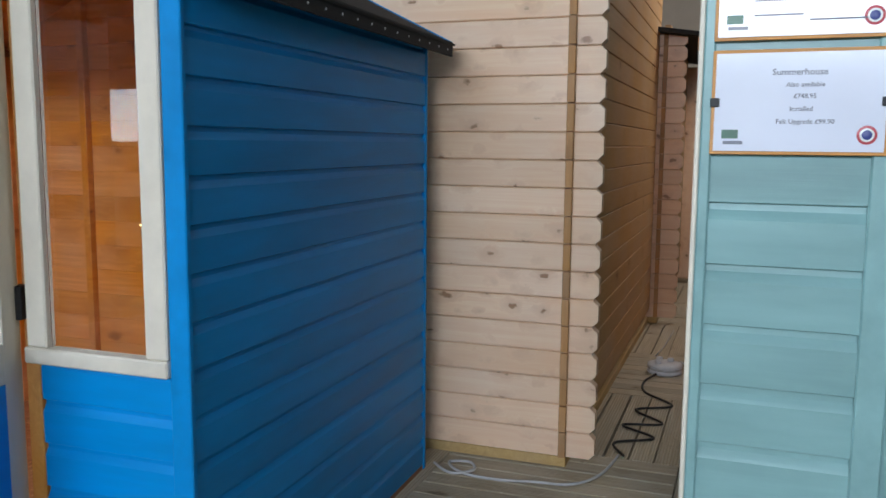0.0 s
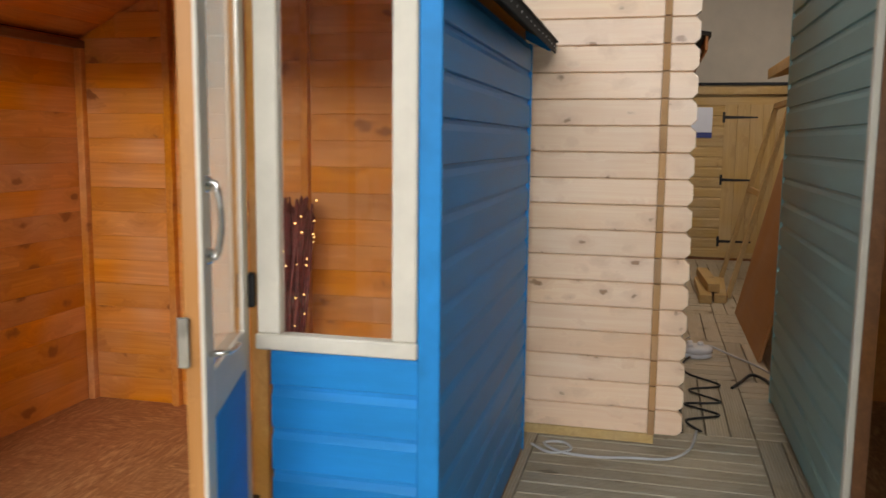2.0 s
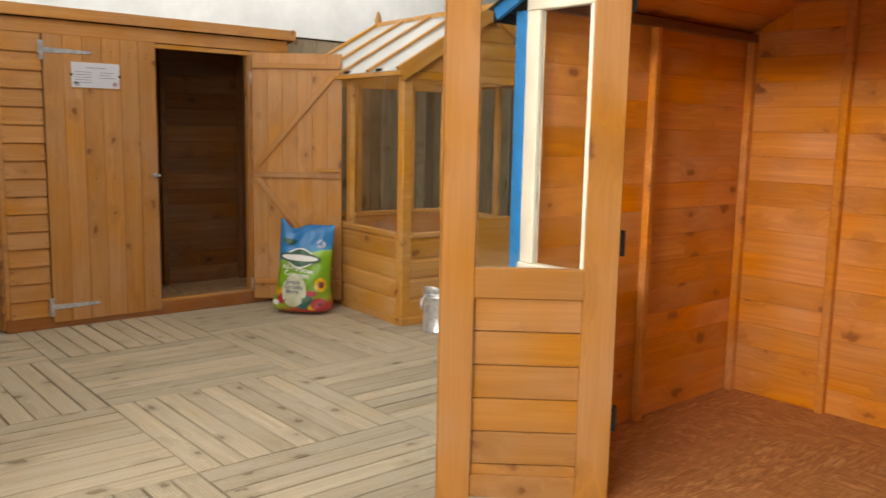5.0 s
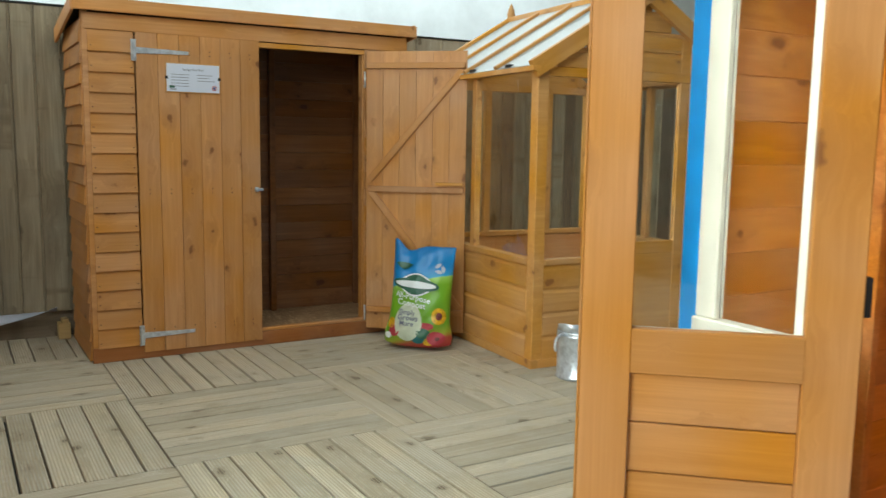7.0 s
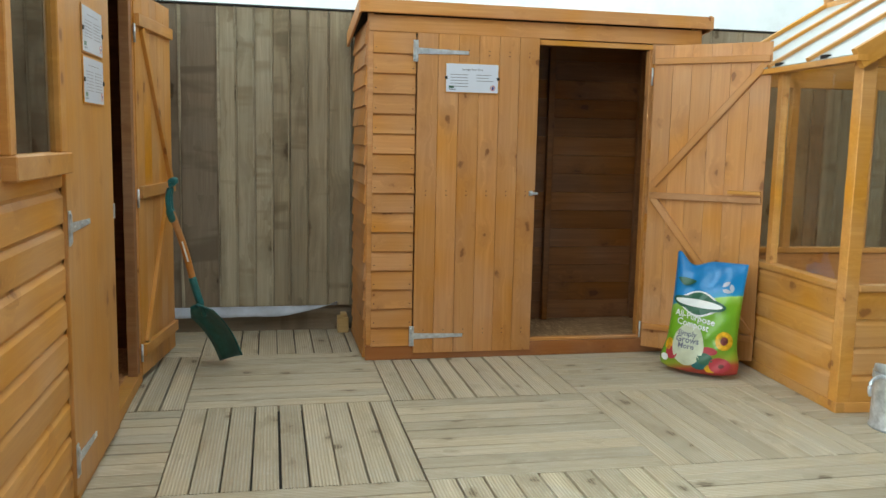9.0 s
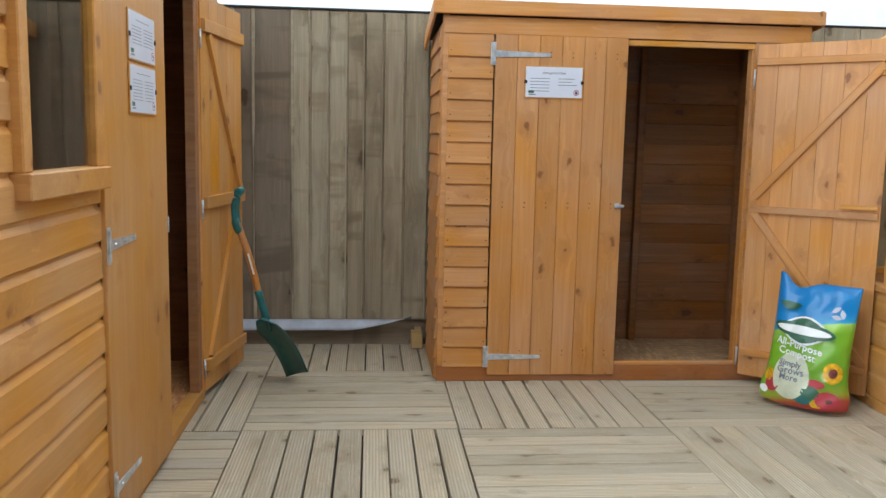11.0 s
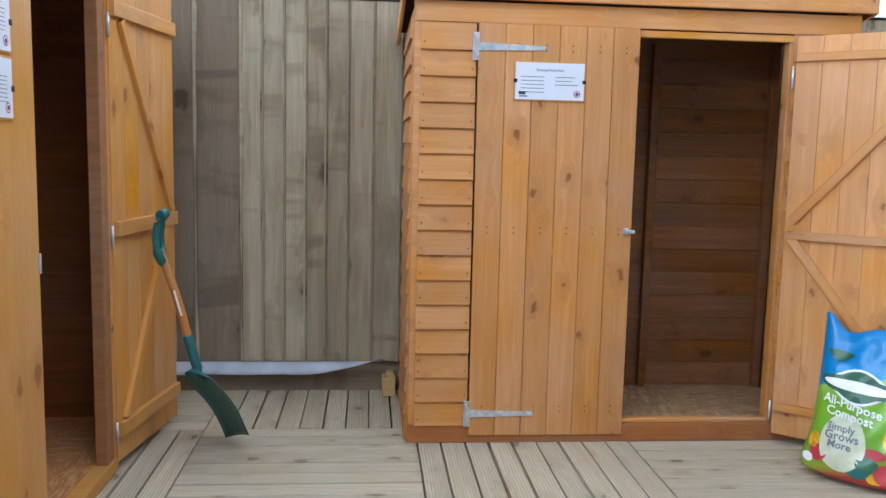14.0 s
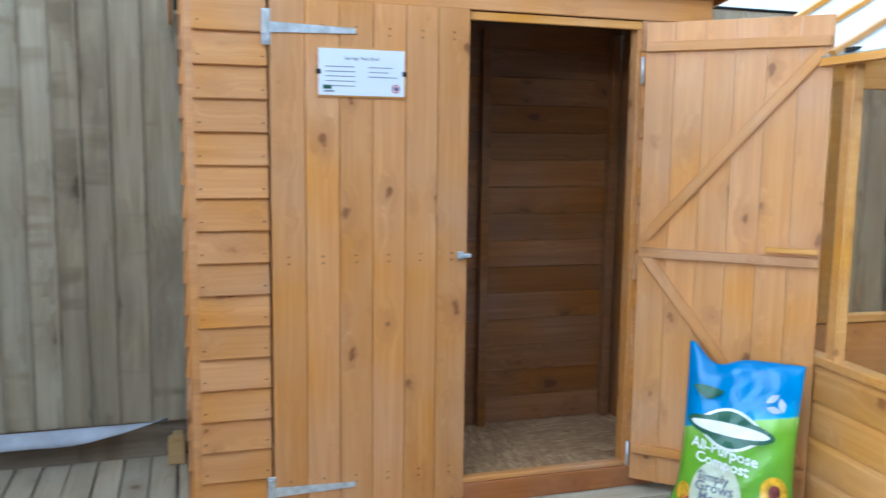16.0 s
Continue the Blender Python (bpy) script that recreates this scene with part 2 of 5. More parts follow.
RAWSTRAND = strand_board("raw_strand_board", (0.20, 0.105, 0.05), (0.34, 0.20, 0.10), (0.56, 0.38, 0.22))
GLASS = glass("clear_glass")
# greyed, rough and only partly clear, so the panes look milky
ACRYLIC = glass("milky_acrylic", (0.44, 0.47, 0.48), 0.38)
ACRYLIC.node_tree.nodes["Principled BSDF"].inputs["Transmission Weight"].default_value = 0.55
STEEL = plain("galvanised_steel", (0.68, 0.72, 0.77), 0.35, 0.6, 0.22, 30)
CHROME = plain("brushed_chrome", (0.7, 0.69, 0.66), 0.22, 1.0, 0.06, 40, 0.03)
BLACKIRON = plain("black_iron", (0.02, 0.02, 0.022), 0.5, 0.4)
CARD = plain("laminated_paper", (0.74, 0.78, 0.90), 0.12, 0, 0.02, 5, 0.03)
INK = plain("grey_ink", (0.17, 0.18, 0.23), 0.4, 0, 0.05)
REDINK = plain("red_ink", (0.45, 0.04, 0.06), 0.4, 0, 0.05)
NAVYINK = plain("navy_ink", (0.02, 0.035, 0.22), 0.4, 0, 0.05)
GREENINK = plain("dark_green_ink", (0.03, 0.12, 0.07), 0.35, 0, 0.1)
WHITEINK = plain("white_ink", (0.82, 0.84, 0.84), 0.3, 0, 0.04)
PALEINK = plain("pale_print", (0.62, 0.66, 0.50), 0.3, 0, 0.1)
YELLOWINK = plain("yellow_ink", (0.75, 0.42, 0.02), 0.3, 0, 0.3, 40)
FILM = bag_print()
SHOVELGREEN = plain("green_enamel", (0.022, 0.15, 0.155), 0.35, 0, 0.2, 20)
ASHWOOD = wood("varnished_ash", (0.56, 0.26, 0.09), (0.45, 0.19, 0.06), (0.3, 0.1, 0.03), 0.35, 5, 0.05, 0.05)
SHEET = plain("white_sheeting", (0.83, 0.88, 0.92), 0.5, 0, 0.08, 2.5, 0.4)
CLOTH = plain("grey_membrane", (0.50, 0.54, 0.64), 0.6, 0, 0.15, 8, 0.3)
HALLDARK = plain("dark_unseen_wall", (0.13, 0.11, 0.09), 0.8, 0, 0.15, 6)
PLASTER = plain("cream_plaster", (0.66, 0.57, 0.46), 0.8, 0, 0.05, 3)
CEILING = plain("white_ceiling_board", (0.78, 0.78, 0.76), 0.8, 0, 0.05, 3)
SLAB = plain("dark_subfloor", (0.035, 0.03, 0.025), 0.9)
PLY = wood("pressed_board", (0.46, 0.25, 0.11), (0.38, 0.19, 0.08), (0.25, 0.11, 0.05), 0.6, 3, 0.1, 0.1, 0.3)
TWIG = plain("dark_red_twig", (0.20, 0.036, 0.03), 0.5, 0, 0.4, 50)
BULB = glow("warm_bulb", (1.0, 0.55, 0.16), 11.0)
WHITEPLASTIC = plain("white_plastic", (0.72, 0.74, 0.78), 0.35, 0, 0.05)
BLACKCABLE = plain("black_cable", (0.012, 0.012, 0.013), 0.5)
GREYCABLE = plain("grey_cable", (0.55, 0.55, 0.56), 0.5)

# ---- helpers for building ----
Z = Vector((0, 0, 1))


def mesh_of(bm, name, material):
    me = bpy.data.meshes.new(name)
    bm.to_mesh(me)
    bm.free()
    me.materials.append(material)
    return me


def part(name, bm, material, parent, label=""):
    ob = new(name, mesh_of(bm, name, material))
    ob.parent = parent
    return tagged(ob, label)


def thing(name, m, label, category, group="", kind=""):
    ob = new(name)
    ob.empty_display_size = 0.1
    ob.matrix_world = m
    return tagged(ob, label, category, group, kind)


def box(bm, a, b, bevel=0.0):
    """An upright box between two corners, added to bm."""
    got = bmesh.ops.create_cube(bm, size=1)["verts"]
    a, b = Vector(a), Vector(b)
    for v in got:
        v.co = Vector([(a[i] + b[i]) / 2 + v.co[i] * abs(b[i] - a[i]) for i in range(3)])
    if bevel:
        edges = {e for v in got for e in v.link_edges}
        bmesh.ops.bevel(bm, geom=list(edges), offset=bevel, segments=1, affect="EDGES")
    return bm


def boxed(a, b, bevel=0.002):
    return box(bmesh.new(), a, b, bevel)


SHARED = {}


def profile_mesh(key, outline, length, material, ends=0.0):
    """A section in local (y, z), swept along local x from -length/2 to length/2; ends: how far the face is cut back at its corners."""
    full = (key, round(length, 3), material.name)
    if full not in SHARED:
        bm = bmesh.new()
        rings = []
        stops = [(-length / 2, 1.0), (length / 2 - ends, 1.0)] + ([(length / 2, 0.6)] if ends else [])
        for x, k in stops:
            rings.append([bm.verts.new((x, y * k, z)) for y, z in outline])
        n = len(outline)
        bm.faces.new(rings[0][::-1]), bm.faces.new(rings[-1])
        for a, b in zip(rings, rings[1:]):
            for i in range(n):
                bm.faces.new((a[i], a[(i + 1) % n], b[(i + 1) % n], b[i]))
        bmesh.ops.recalc_face_normals(bm, faces=bm.faces)
        SHARED[full] = mesh_of(bm, key, material)
    return SHARED[full]


def flat_outline(w, t, c=0.0025):
    """Board section with eased edges; its face is at z = t."""
    h = w / 2
    return [(-h, 0), (h, 0), (h, t - c), (h - c, t), (-h + c, t), (-h, t - c)]


def shiplap_outline(w, t):
    """Shiplap: the top of each board is scooped back and its foot is square."""
    return [(-w / 2, 0), (w / 2, 0), (w / 2, t * 0.25), (w / 2 - 0.012, t * 0.32), (w / 2 - 0.024, t * 0.8), (w / 2 - 0.03, t), (-w / 2 + 0.003, t), (-w / 2 + 0.001, t * 0.75)]


def log_outline(w, t):
    """Cabin log: flat face with sloped joints above and below."""
    h = w / 2 - 0.0008
    return [(-h, 0), (h, 0), (h, t * 0.86), (h - 0.004, t), (-h + 0.004, t), (-h, t * 0.86)]


def lap_outline(w, t):
    """Overlapped board, thick at its foot."""
    return [(-w / 2, 0), (w / 2, 0), (w / 2, t * 0.35), (-w / 2 + 0.003, t), (-w / 2, t * 0.9)]


def framed(c, along, out):
    """A pose with local x along, local z out."""
    x, z = Vector(along).normalized(), Vector(out).normalized()
    y = z.cross(x)
    m = Matrix((x, y, z)).transposed().to_4x4()
    return Matrix.Translation(c) @ m


def board(name, parent, c, along, out, length, w, t, material, kind="flat", ends=0.0):
    """One board: c is the middle of its back."""
    shape = {"flat": flat_outline, "ship": shiplap_outline, "log": log_outline, "lap": lap_outline}[kind](w, t)
    ob = new(name, profile_mesh(f"{kind}_{name}_{w:.3f}_{t:.3f}", shape, length, material, ends))
    ob.parent = parent
    ob.matrix_basis = framed(c, along, out)
    return ob


def clad(parent, material, kind, start, out, width, z0, z1, pitch, t, holes=(), gable=None, name="board", overlap=0.0):
    """Rows of boards on one wall. start: its left foot as seen from outside; holes: (u0, u1, z0, z1); gable: rows narrow as gable(z) gives (u0, u1)."""
    out = Vector(out)
    u = Z.cross(out)
    rows = max(1, round((z1 - z0) / pitch))
    for r in range(rows):
        lo, hi = z0 + r * pitch, min(z0 + (r + 1) * pitch, z1)
        if hi - lo < 0.02:
            continue
        mid = (lo + hi) / 2
        spans = [gable(mid) if gable else (0.0, width)]
        for a, b, za, zb in holes:
            if za < mid < zb:
                spans = [s for p, q in spans for s in ((p, min(q, a)), (max(p, b), q)) if s[1] - s[0] > 0.015]
        for p, q in spans:
            if q - p < 0.02:
                continue
            c = Vector(start) + u * (p + q) / 2 + Z * (mid - start[2])
            board(name, parent, c, u, out, q - p, hi - lo + overlap, t, material, kind)


def tube(points, r, sides=8, closed=False):
    """A bmesh tube along points."""
    bm = bmesh.new()
    pts = [Vector(p) for p in points]
    rings = []
    for i, p in enumerate(pts):
        d = (pts[min(i + 1, len(pts) - 1)] - pts[max(i - 1, 0)]).normalized()
        s = d.cross(Z if abs(d.z) < 0.95 else Vector((1, 0, 0))).normalized()
        w = d.cross(s)
        rr = r[i] if isinstance(r, (list, tuple)) else r
        rings.append([bm.verts.new(p + s * rr * math.cos(a) + w * rr * math.sin(a)) for a in [2 * math.pi * k / sides for k in range(sides)]])
    for a, b in zip(rings, rings[1:]):
        for k in range(sides):
            f = bm.faces.new((a[k], a[(k + 1) % sides], b[(k + 1) % sides], b[k]))
            f.smooth = True
    bm.faces.new(rings[0][::-1]), bm.faces.new(rings[-1])
    bmesh.ops.recalc_face_normals(bm, faces=bm.faces)
    return bm


def smooth_path(points, steps=6):
    """A Catmull-Rom curve through points."""
    p = [Vector(q) for q in points]
    p = [p[0]] + p + [p[-1]]
    got = []
    for i in range(1, len(p) - 2):
        for k in range(steps):
            t = k / steps
            a, b, c, d = p[i - 1], p[i], p[i + 1], p[i + 2]
            got.append(0.5 * (2 * b + (c - a) * t + (2 * a - 5 * b + 4 * c - d) * t * t + (3 * b - a - 3 * c + d) * t ** 3))
    return got + [p[-2]]


def lathe(profile, sides=24):
    """A turned shape: profile of (radius, z)."""
    bm = bmesh.new()
    rings = [[bm.verts.new((r * math.cos(2 * math.pi * k / sides), r * math.sin(2 * math.pi * k / sides), z)) for k in range(sides)] for r, z in profile]
    for a, b in zip(rings, rings[1:]):
        for k in range(sides):
            bm.faces.new((a[k], a[(k + 1) % sides], b[(k + 1) % sides], b[k])).smooth = True
    return bm


def lettering(text, size, spread=1.0):
    """A bmesh of text in the built-in font, lying in local x, y with its middle at 0."""
    cu = bpy.data.curves.new("lettering", "FONT")
    cu.body, cu.size, cu.align_x, cu.align_y = text, size, "CENTER", "CENTER"
    cu.space_character = spread
    cu.resolution_u = 2
    cu.offset = size * 0.018
    ob = new("lettering", cu)
    bpy.context.view_layer.update()
    me = bpy.data.meshes.new_from_object(ob.evaluated_get(bpy.context.evaluated_depsgraph_get()))
    bpy.data.objects.remove(ob)
    bm = bmesh.new()
    bm.from_mesh(me)
    bpy.data.meshes.remove(me)
    return bm


def turn_bm(bm, m):
    bmesh.ops.transform(bm, matrix=m, verts=bm.verts)
    return bm


def pane(parent, a, b, axis, material=None, name="pane"):
    """A sheet of glass between corners a and b, 4 mm thick along axis."""
    a, b = list(a), list(b)
    a[axis], b[axis] = a[axis] - 0.002, b[axis] + 0.002
    ob = part(name, boxed(a, b, 0), material or GLASS, parent)
    ob.visible_shadow = False
    return ob


def strap_hinge(parent, c, along, out, length=0.30, material=None):
    """A T hinge: upright plate and tapered strap with screws; c is the knuckle."""
    bm = bmesh.new()
    box(bm, (-0.012, -0.058, 0), (0.016, 0.058, 0.004), 0.001)
    verts = [bm.verts.new(p) for p in ((0.012, -0.017, 0), (length, -0.009, 0), (length, 0.009, 0), (0.012, 0.017, 0))]
    top = [bm.verts.new(v.co + Vector((0, 0, 0.004))) for v in verts]
    bm.faces.new(verts[::-1]), bm.faces.new(top)
    for i in range(4):
        bm.faces.new((verts[i], verts[(i + 1) % 4], top[(i + 1) % 4], top[i]))
    box(bm, (-0.008, -0.05, 0.003), (0.004, 0.05, 0.011), 0.003)
    for x in (0.06, 0.15, length - 0.03):
        turn = bmesh.ops.create_uvsphere(bm, u_segments=6, v_segments=4, radius=0.005)["verts"]
        for v in turn:
            v.co += Vector((x, 0, 0.004))
    ob = part("hinge", bm, material or STEEL, parent, "")
    ob.matrix_basis = framed(c, along, out)
    return ob


def price_sign(m, w, h, title, lines, label, size=0.014):
    """A laminated card with printed lines on a thin timber back, held by clips."""
    ob = thing("price_sign", m, label, "sign")
    part("backing", boxed((-w / 2 - 0.006, -h / 2 - 0.006, 0), (w / 2 + 0.006, h / 2 + 0.006, 0.004), 0.001), HONEY, ob)
    part("card", boxed((-w / 2, -h / 2, 0.004), (w / 2, h / 2, 0.006), 0.0005), CARD, ob)
    if title:
        part("title", turn_bm(lettering(title, size * 1.15), pose(0, h * 0.30, 0.0068)), INK, ob)
    for txt, x, y in lines:
        if isinstance(txt, str):
            part("text_line", turn_bm(lettering(txt, size * 0.85), pose(x, y, 0.0068)), INK, ob)
        else:
            part("text_line", boxed((x - txt / 2, y - size * 0.11, 0.006), (x + txt / 2, y + size * 0.11, 0.0066), 0), INK, ob)
    for i, (rad, mat) in enumerate(((0.095, REDINK), (0.068, WHITEINK), (0.048, NAVYINK))):
        part("roundel", turn_bm(lathe([(0.0005, 0.0003), (h * rad * 0.9, 0.0003), (h * rad, 0.0)], 20), pose(w * 0.40, -h * 0.33, 0.0063 + 0.0004 * i)), mat, ob)
    # emblem of a small house over a bar
    part("emblem", boxed((-w * 0.45, -h * 0.37, 0.006), (-w * 0.35, -h * 0.28, 0.0066), 0.0002), GREENINK, ob)
    part("emblem_bar", boxed((-w * 0.44, -h * 0.43, 0.006), (-w * 0.32, -h * 0.395, 0.0066), 0.0002), INK, ob)
    for s in (-1, 1):
        part("clip", boxed((s * w / 2 - 0.008, -0.008, 0.006), (s * w / 2 + 0.008, 0.008, 0.009), 0.001), BLACKIRON, ob)
    return ob

# ---- the hall ----
def wall(name, pieces, material, label):
    bm = bmesh.new()
    for a, b in pieces:
        box(bm, a, b)
    ob = new(name, mesh_of(bm, name, material))
    return tagged(ob, label, "wall", kind="structure")


floor = tagged(new("floor", mesh_of(boxed((-6.2, -11.2, -0.2), (10.2, 2.0, -0.032), 0), "floor", SLAB)),
               "square timber decking tiles laid in a basket pattern", "floor", kind="structure")
wall("wall_north", [((-6.4, 2.0, -0.2), (10.4, 2.2, 3.4))], SHEET, "white sheeted wall behind the timber fence")
wall("wall_east", [((10.2, -11.2, -0.2), (10.4, 2.0, 3.4))], PLASTER, "plain cream plastered wall of the hall")
# south wall is out of view, darkened so less light bounces onto the blue side
wall("wall_south", [((-6.4, -11.4, -0.2), (10.4, -11.2, 3.4))], HALLDARK, "unseen closing wall, kept dark to cut bounced light")
wall("wall_west", [((-6.4, y0, z0), (-6.2, y1, z1)) for y0, y1, z0, z1 in (
    (-11.2, 2.0, -0.2, 1.34), (-11.2, 2.0, 3.29, 3.4), (-11.2, -10.9, 1.34, 3.29), (-10.9, -8.5, 1.34, 1.85), (-10.9, -8.5, 2.85, 3.29),
    (-8.5, -8.2, 1.34, 3.29), (-8.2, -4.64, 1.34, 2.35), (-4.64, -0.86, 1.34, 3.29), (-0.86, 0.74, 1.98, 3.29), (0.74, 2.0, 1.34, 3.29))],
     PLASTER, "cream wall with three window openings")
# ceiling out of view, added with openings that let the roof fill through
_c = bmesh.new()
for a, b in [((-6.4, 0.2), (10.4, 0.92)), ((-6.4, 1.86), (10.4, 2.2)), ((-6.4, 0.92), (-3.05, 1.86)), ((5.05, 0.92), (10.4, 1.86)), ((-6.4, -11.4), (10.4, -9.3)), ((-6.4, -4.8), (-2.5, 0.2)), ((0.5, -4.8), (10.4, -2.7)),
             ((0.5, -2.7), (1.3, 0.2)), ((3.1, -2.7), (10.4, 0.2)), ((-2.5, -1.1), (0.5, 0.2)), ((-2.5, -4.8), (0.5, -4.1)), ((-6.4, -6.7), (10.4, -4.8)), ((-6.4, -9.3), (-4.1, -6.7)),
             ((-1.5, -9.3), (5.5, -6.7)), ((7.3, -9.3), (10.4, -6.7)), ((5.5, -9.3), (7.3, -8.1))]:
    box(_c, (*a, 3.4), (*b, 3.5))
tagged(new("ceiling", mesh_of(_c, "ceiling", CEILING)), "unseen white ceiling with openings added for the roof fill lamps", "ceiling", kind="structure")
for _name, _y, _z, _h in (("window_1", -9.7, 1.86, 1.2), ("window_2", -6.42, 2.33, 1.78)):
    wd = thing(_name, pose(-6.3, _y, _z), "wide white-framed window in the hall wall", "window", kind="structure")
    for a, b in [((-0.04, -_h, 0.02), (0.04, _h, 0.06)), ((-0.04, -_h, 0.92), (0.04, _h, 0.96)), ((-0.04, -_h, 0.06), (0.04, 0.05 - _h, 0.92)),
                 ((-0.04, _h - 0.05, 0.06), (0.04, _h, 0.92)), ((-0.03, -0.03, 0.06), (0.03, 0.03, 0.92))]:
        part("window_frame", boxed(a, b), WHITEPLASTIC, wd)
wd = thing("window_3", pose(-6.3, -0.06, 1.34), "small window in the hall wall", "window", kind="structure")
for a, b in [((-0.04, -0.8, 0), (0.04, 0.8, 0.03)), ((-0.04, -0.8, 0.61), (0.04, 0.8, 0.64)), ((-0.04, -0.8, 0.03), (0.04, -0.77, 0.61)), ((-0.04, 0.77, 0.03), (0.04, 0.8, 0.61))]:
    part("window_frame", boxed(a, b), WHITEPLASTIC, wd)

# ---- pent shed ----
pent = thing("pent_shed", pose(0, 0, 0), "orange-stained pent shed with one door open, on decking", "shed")
part("floor_panel", boxed((0.03, 0.03, 0.02), (1.94, 0.66, 0.075), 0.002), RAWSTRAND, pent, "strand board floor")
for x in (0.0, 1.935):
    part("corner_post", boxed((x, -0.004, 0.085), (x + 0.035, 0.03, 1.93), 0.003), STAIN, pent)
board("bottom_rail", pent, (0.975, 0.012, 0.0425), (1, 0, 0), (0, -1, 0), 1.95, 0.085, 0.022, REDSTAIN)
board("header", pent, (0.985, 0.01, 1.878), (1, 0, 0), (0, -1, 0), 1.95, 0.088, 0.02, STAIN)
board("fascia", pent, (0.985, -0.03, 1.962), (1, 0, 0), (0, -1, 0), 2.06, 0.07, 0.02, STAIN)
board("door_stop", pent, (1.32, 0.02, 1.815), (1, 0, 0), (0, -1, 0), 0.7, 0.03, 0.02, HONEY)
clad(pent, STAIN, "lap", (0.03, 0.004, 0.085), (0, -1, 0), 0.235, 0.085, 1.834, 0.1093, 0.02, overlap=0.012)
clad(pent, STAIN, "lap", (1.665, 0.004, 0.085), (0, -1, 0), 0.27, 0.085, 1.834, 0.1093, 0.02, overlap=0.012)
clad(pent, STAIN, "lap", (0.004, 0.68, 0.02), (-1, 0, 0), 0.67, 0.02, 1.9, 0.1093, 0.02, overlap=0.012)
clad(pent, STAIN, "lap", (1.966, 0.01, 0.02), (1, 0, 0), 0.67, 0.02, 1.9, 0.1093, 0.02, overlap=0.012)
# inner faces use the shaded copy of the stain
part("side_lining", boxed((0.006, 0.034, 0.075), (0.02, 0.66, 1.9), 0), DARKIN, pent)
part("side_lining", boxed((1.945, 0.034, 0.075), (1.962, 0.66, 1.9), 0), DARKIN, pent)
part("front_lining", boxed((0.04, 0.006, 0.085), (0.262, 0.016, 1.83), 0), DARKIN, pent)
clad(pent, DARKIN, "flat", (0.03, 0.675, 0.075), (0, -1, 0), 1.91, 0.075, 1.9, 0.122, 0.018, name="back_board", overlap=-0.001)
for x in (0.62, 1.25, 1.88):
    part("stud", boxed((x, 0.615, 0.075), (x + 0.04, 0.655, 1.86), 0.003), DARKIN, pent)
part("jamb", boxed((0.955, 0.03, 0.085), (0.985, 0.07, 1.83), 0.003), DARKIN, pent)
part("jamb", boxed((1.652, 0.005, 0.085), (1.69, 0.06, 1.83), 0.003), STAIN, pent)
part("sill", boxed((0.27, -0.004, 0.086), (1.66, 0.035, 0.105), 0.003), STAIN, pent)
_r = boxed((-0.03, -0.03, 0), (2.0, 0.74, 0.010), 0)
for v in _r.verts:
    v.co.z += 1.985 - 0.13 * (v.co.y + 0.05)
part("roof", _r, FELT, pent, "black felted roof")
for x in (-0.036, 2.004):
    board("side_fascia", pent, (x, 0.355, 1.915), (0, 0.77, -0.1), (-1 if x < 0 else 1, 0, 0), 0.775, 0.085, 0.014, STAIN)


def ledged_door(parent, m, width, height, n, material, ledges, braces, face, t=0.014, ledge=0.058):
    """A ledged and braced door: upright boards, ledges and braces on its inner face. Local x from the hinge, z up, outer face towards face * y."""
    d = thing("door", m, "", "")
    d.parent = parent
    del_keys = [k for k in ("label", "category") if k in d]
    for k in del_keys:
        del d[k]
    bw = width / n
    for i in range(n):
        board("door_board", d, (bw * (i + 0.5), 0, height / 2), (0, 0, 1), (0, face, 0), height, bw - 0.0015, t, material)
    for z in ledges:
        board("ledge", d, (width / 2, 0, z), (1, 0, 0), (0, -face, 0), width - 0.02, ledge, 0.022, material)
    for (x0, z0), (x1, z1) in braces:
        a, b = Vector((x0, 0, z0)), Vector((x1, 0, z1))
        board("brace", d, (a + b) / 2, b - a, (0, -face, 0), (b - a).length, 0.04, 0.0195, material)
    return d


dl = ledged_door(pent, pose(0.272, -0.006, 0.038), 0.70, 1.795, 6, STAIN, (), (), -1)
for z in (1.698, 0.10):
    strap_hinge(dl, (-0.012, -0.0155, z), (1, 0, 0), (0, -1, 0))
_b = boxed((0, -0.02, 0), (0.045, 0, 0.014), 0.002)
box(_b, (-0.004, -0.014, -0.006), (0.018, 0, 0.022), 0.002)
_o = part("bolt", _b, STEEL, dl)
_o.location = (0.665, -0.0145, 0.915)
for z in (1.70, 0.92, 0.12):
    for i in range(6):
        for dz in (-0.012, 0.012):
            o = part("nail", turn_bm(lathe([(0.0, 0.0012), (0.003, 0.0008), (0.0035, 0)], 6), pose(0, 0, 0, 90)), BLACKIRON, dl)
            o.location = (0.058 + 0.1167 * i, -0.0145, z + dz)
dr = ledged_door(pent, pose(1.668, -0.03, 0.045, 0, 0, -42), 0.645, 1.775, 6, STAIN, (1.685, 0.912, 0.13),
                 (((0.03, 0.975), (0.615, 1.655)), ((0.615, 0.16), (0.03, 0.90))), 1, ledge=0.036)
part("catch", boxed((0.46, -0.044, 0.943), (0.635, -0.02, 0.962), 0.002), HONEY, dr)
for z in (1.6, 0.1):
    part("hinge_pin", turn_bm(lathe([(0.0, 0.05), (0.006, 0.05), (0.006, -0.05), (0.0, -0.05)], 8), pose(-0.01, -0.004, z)), STEEL, dr)
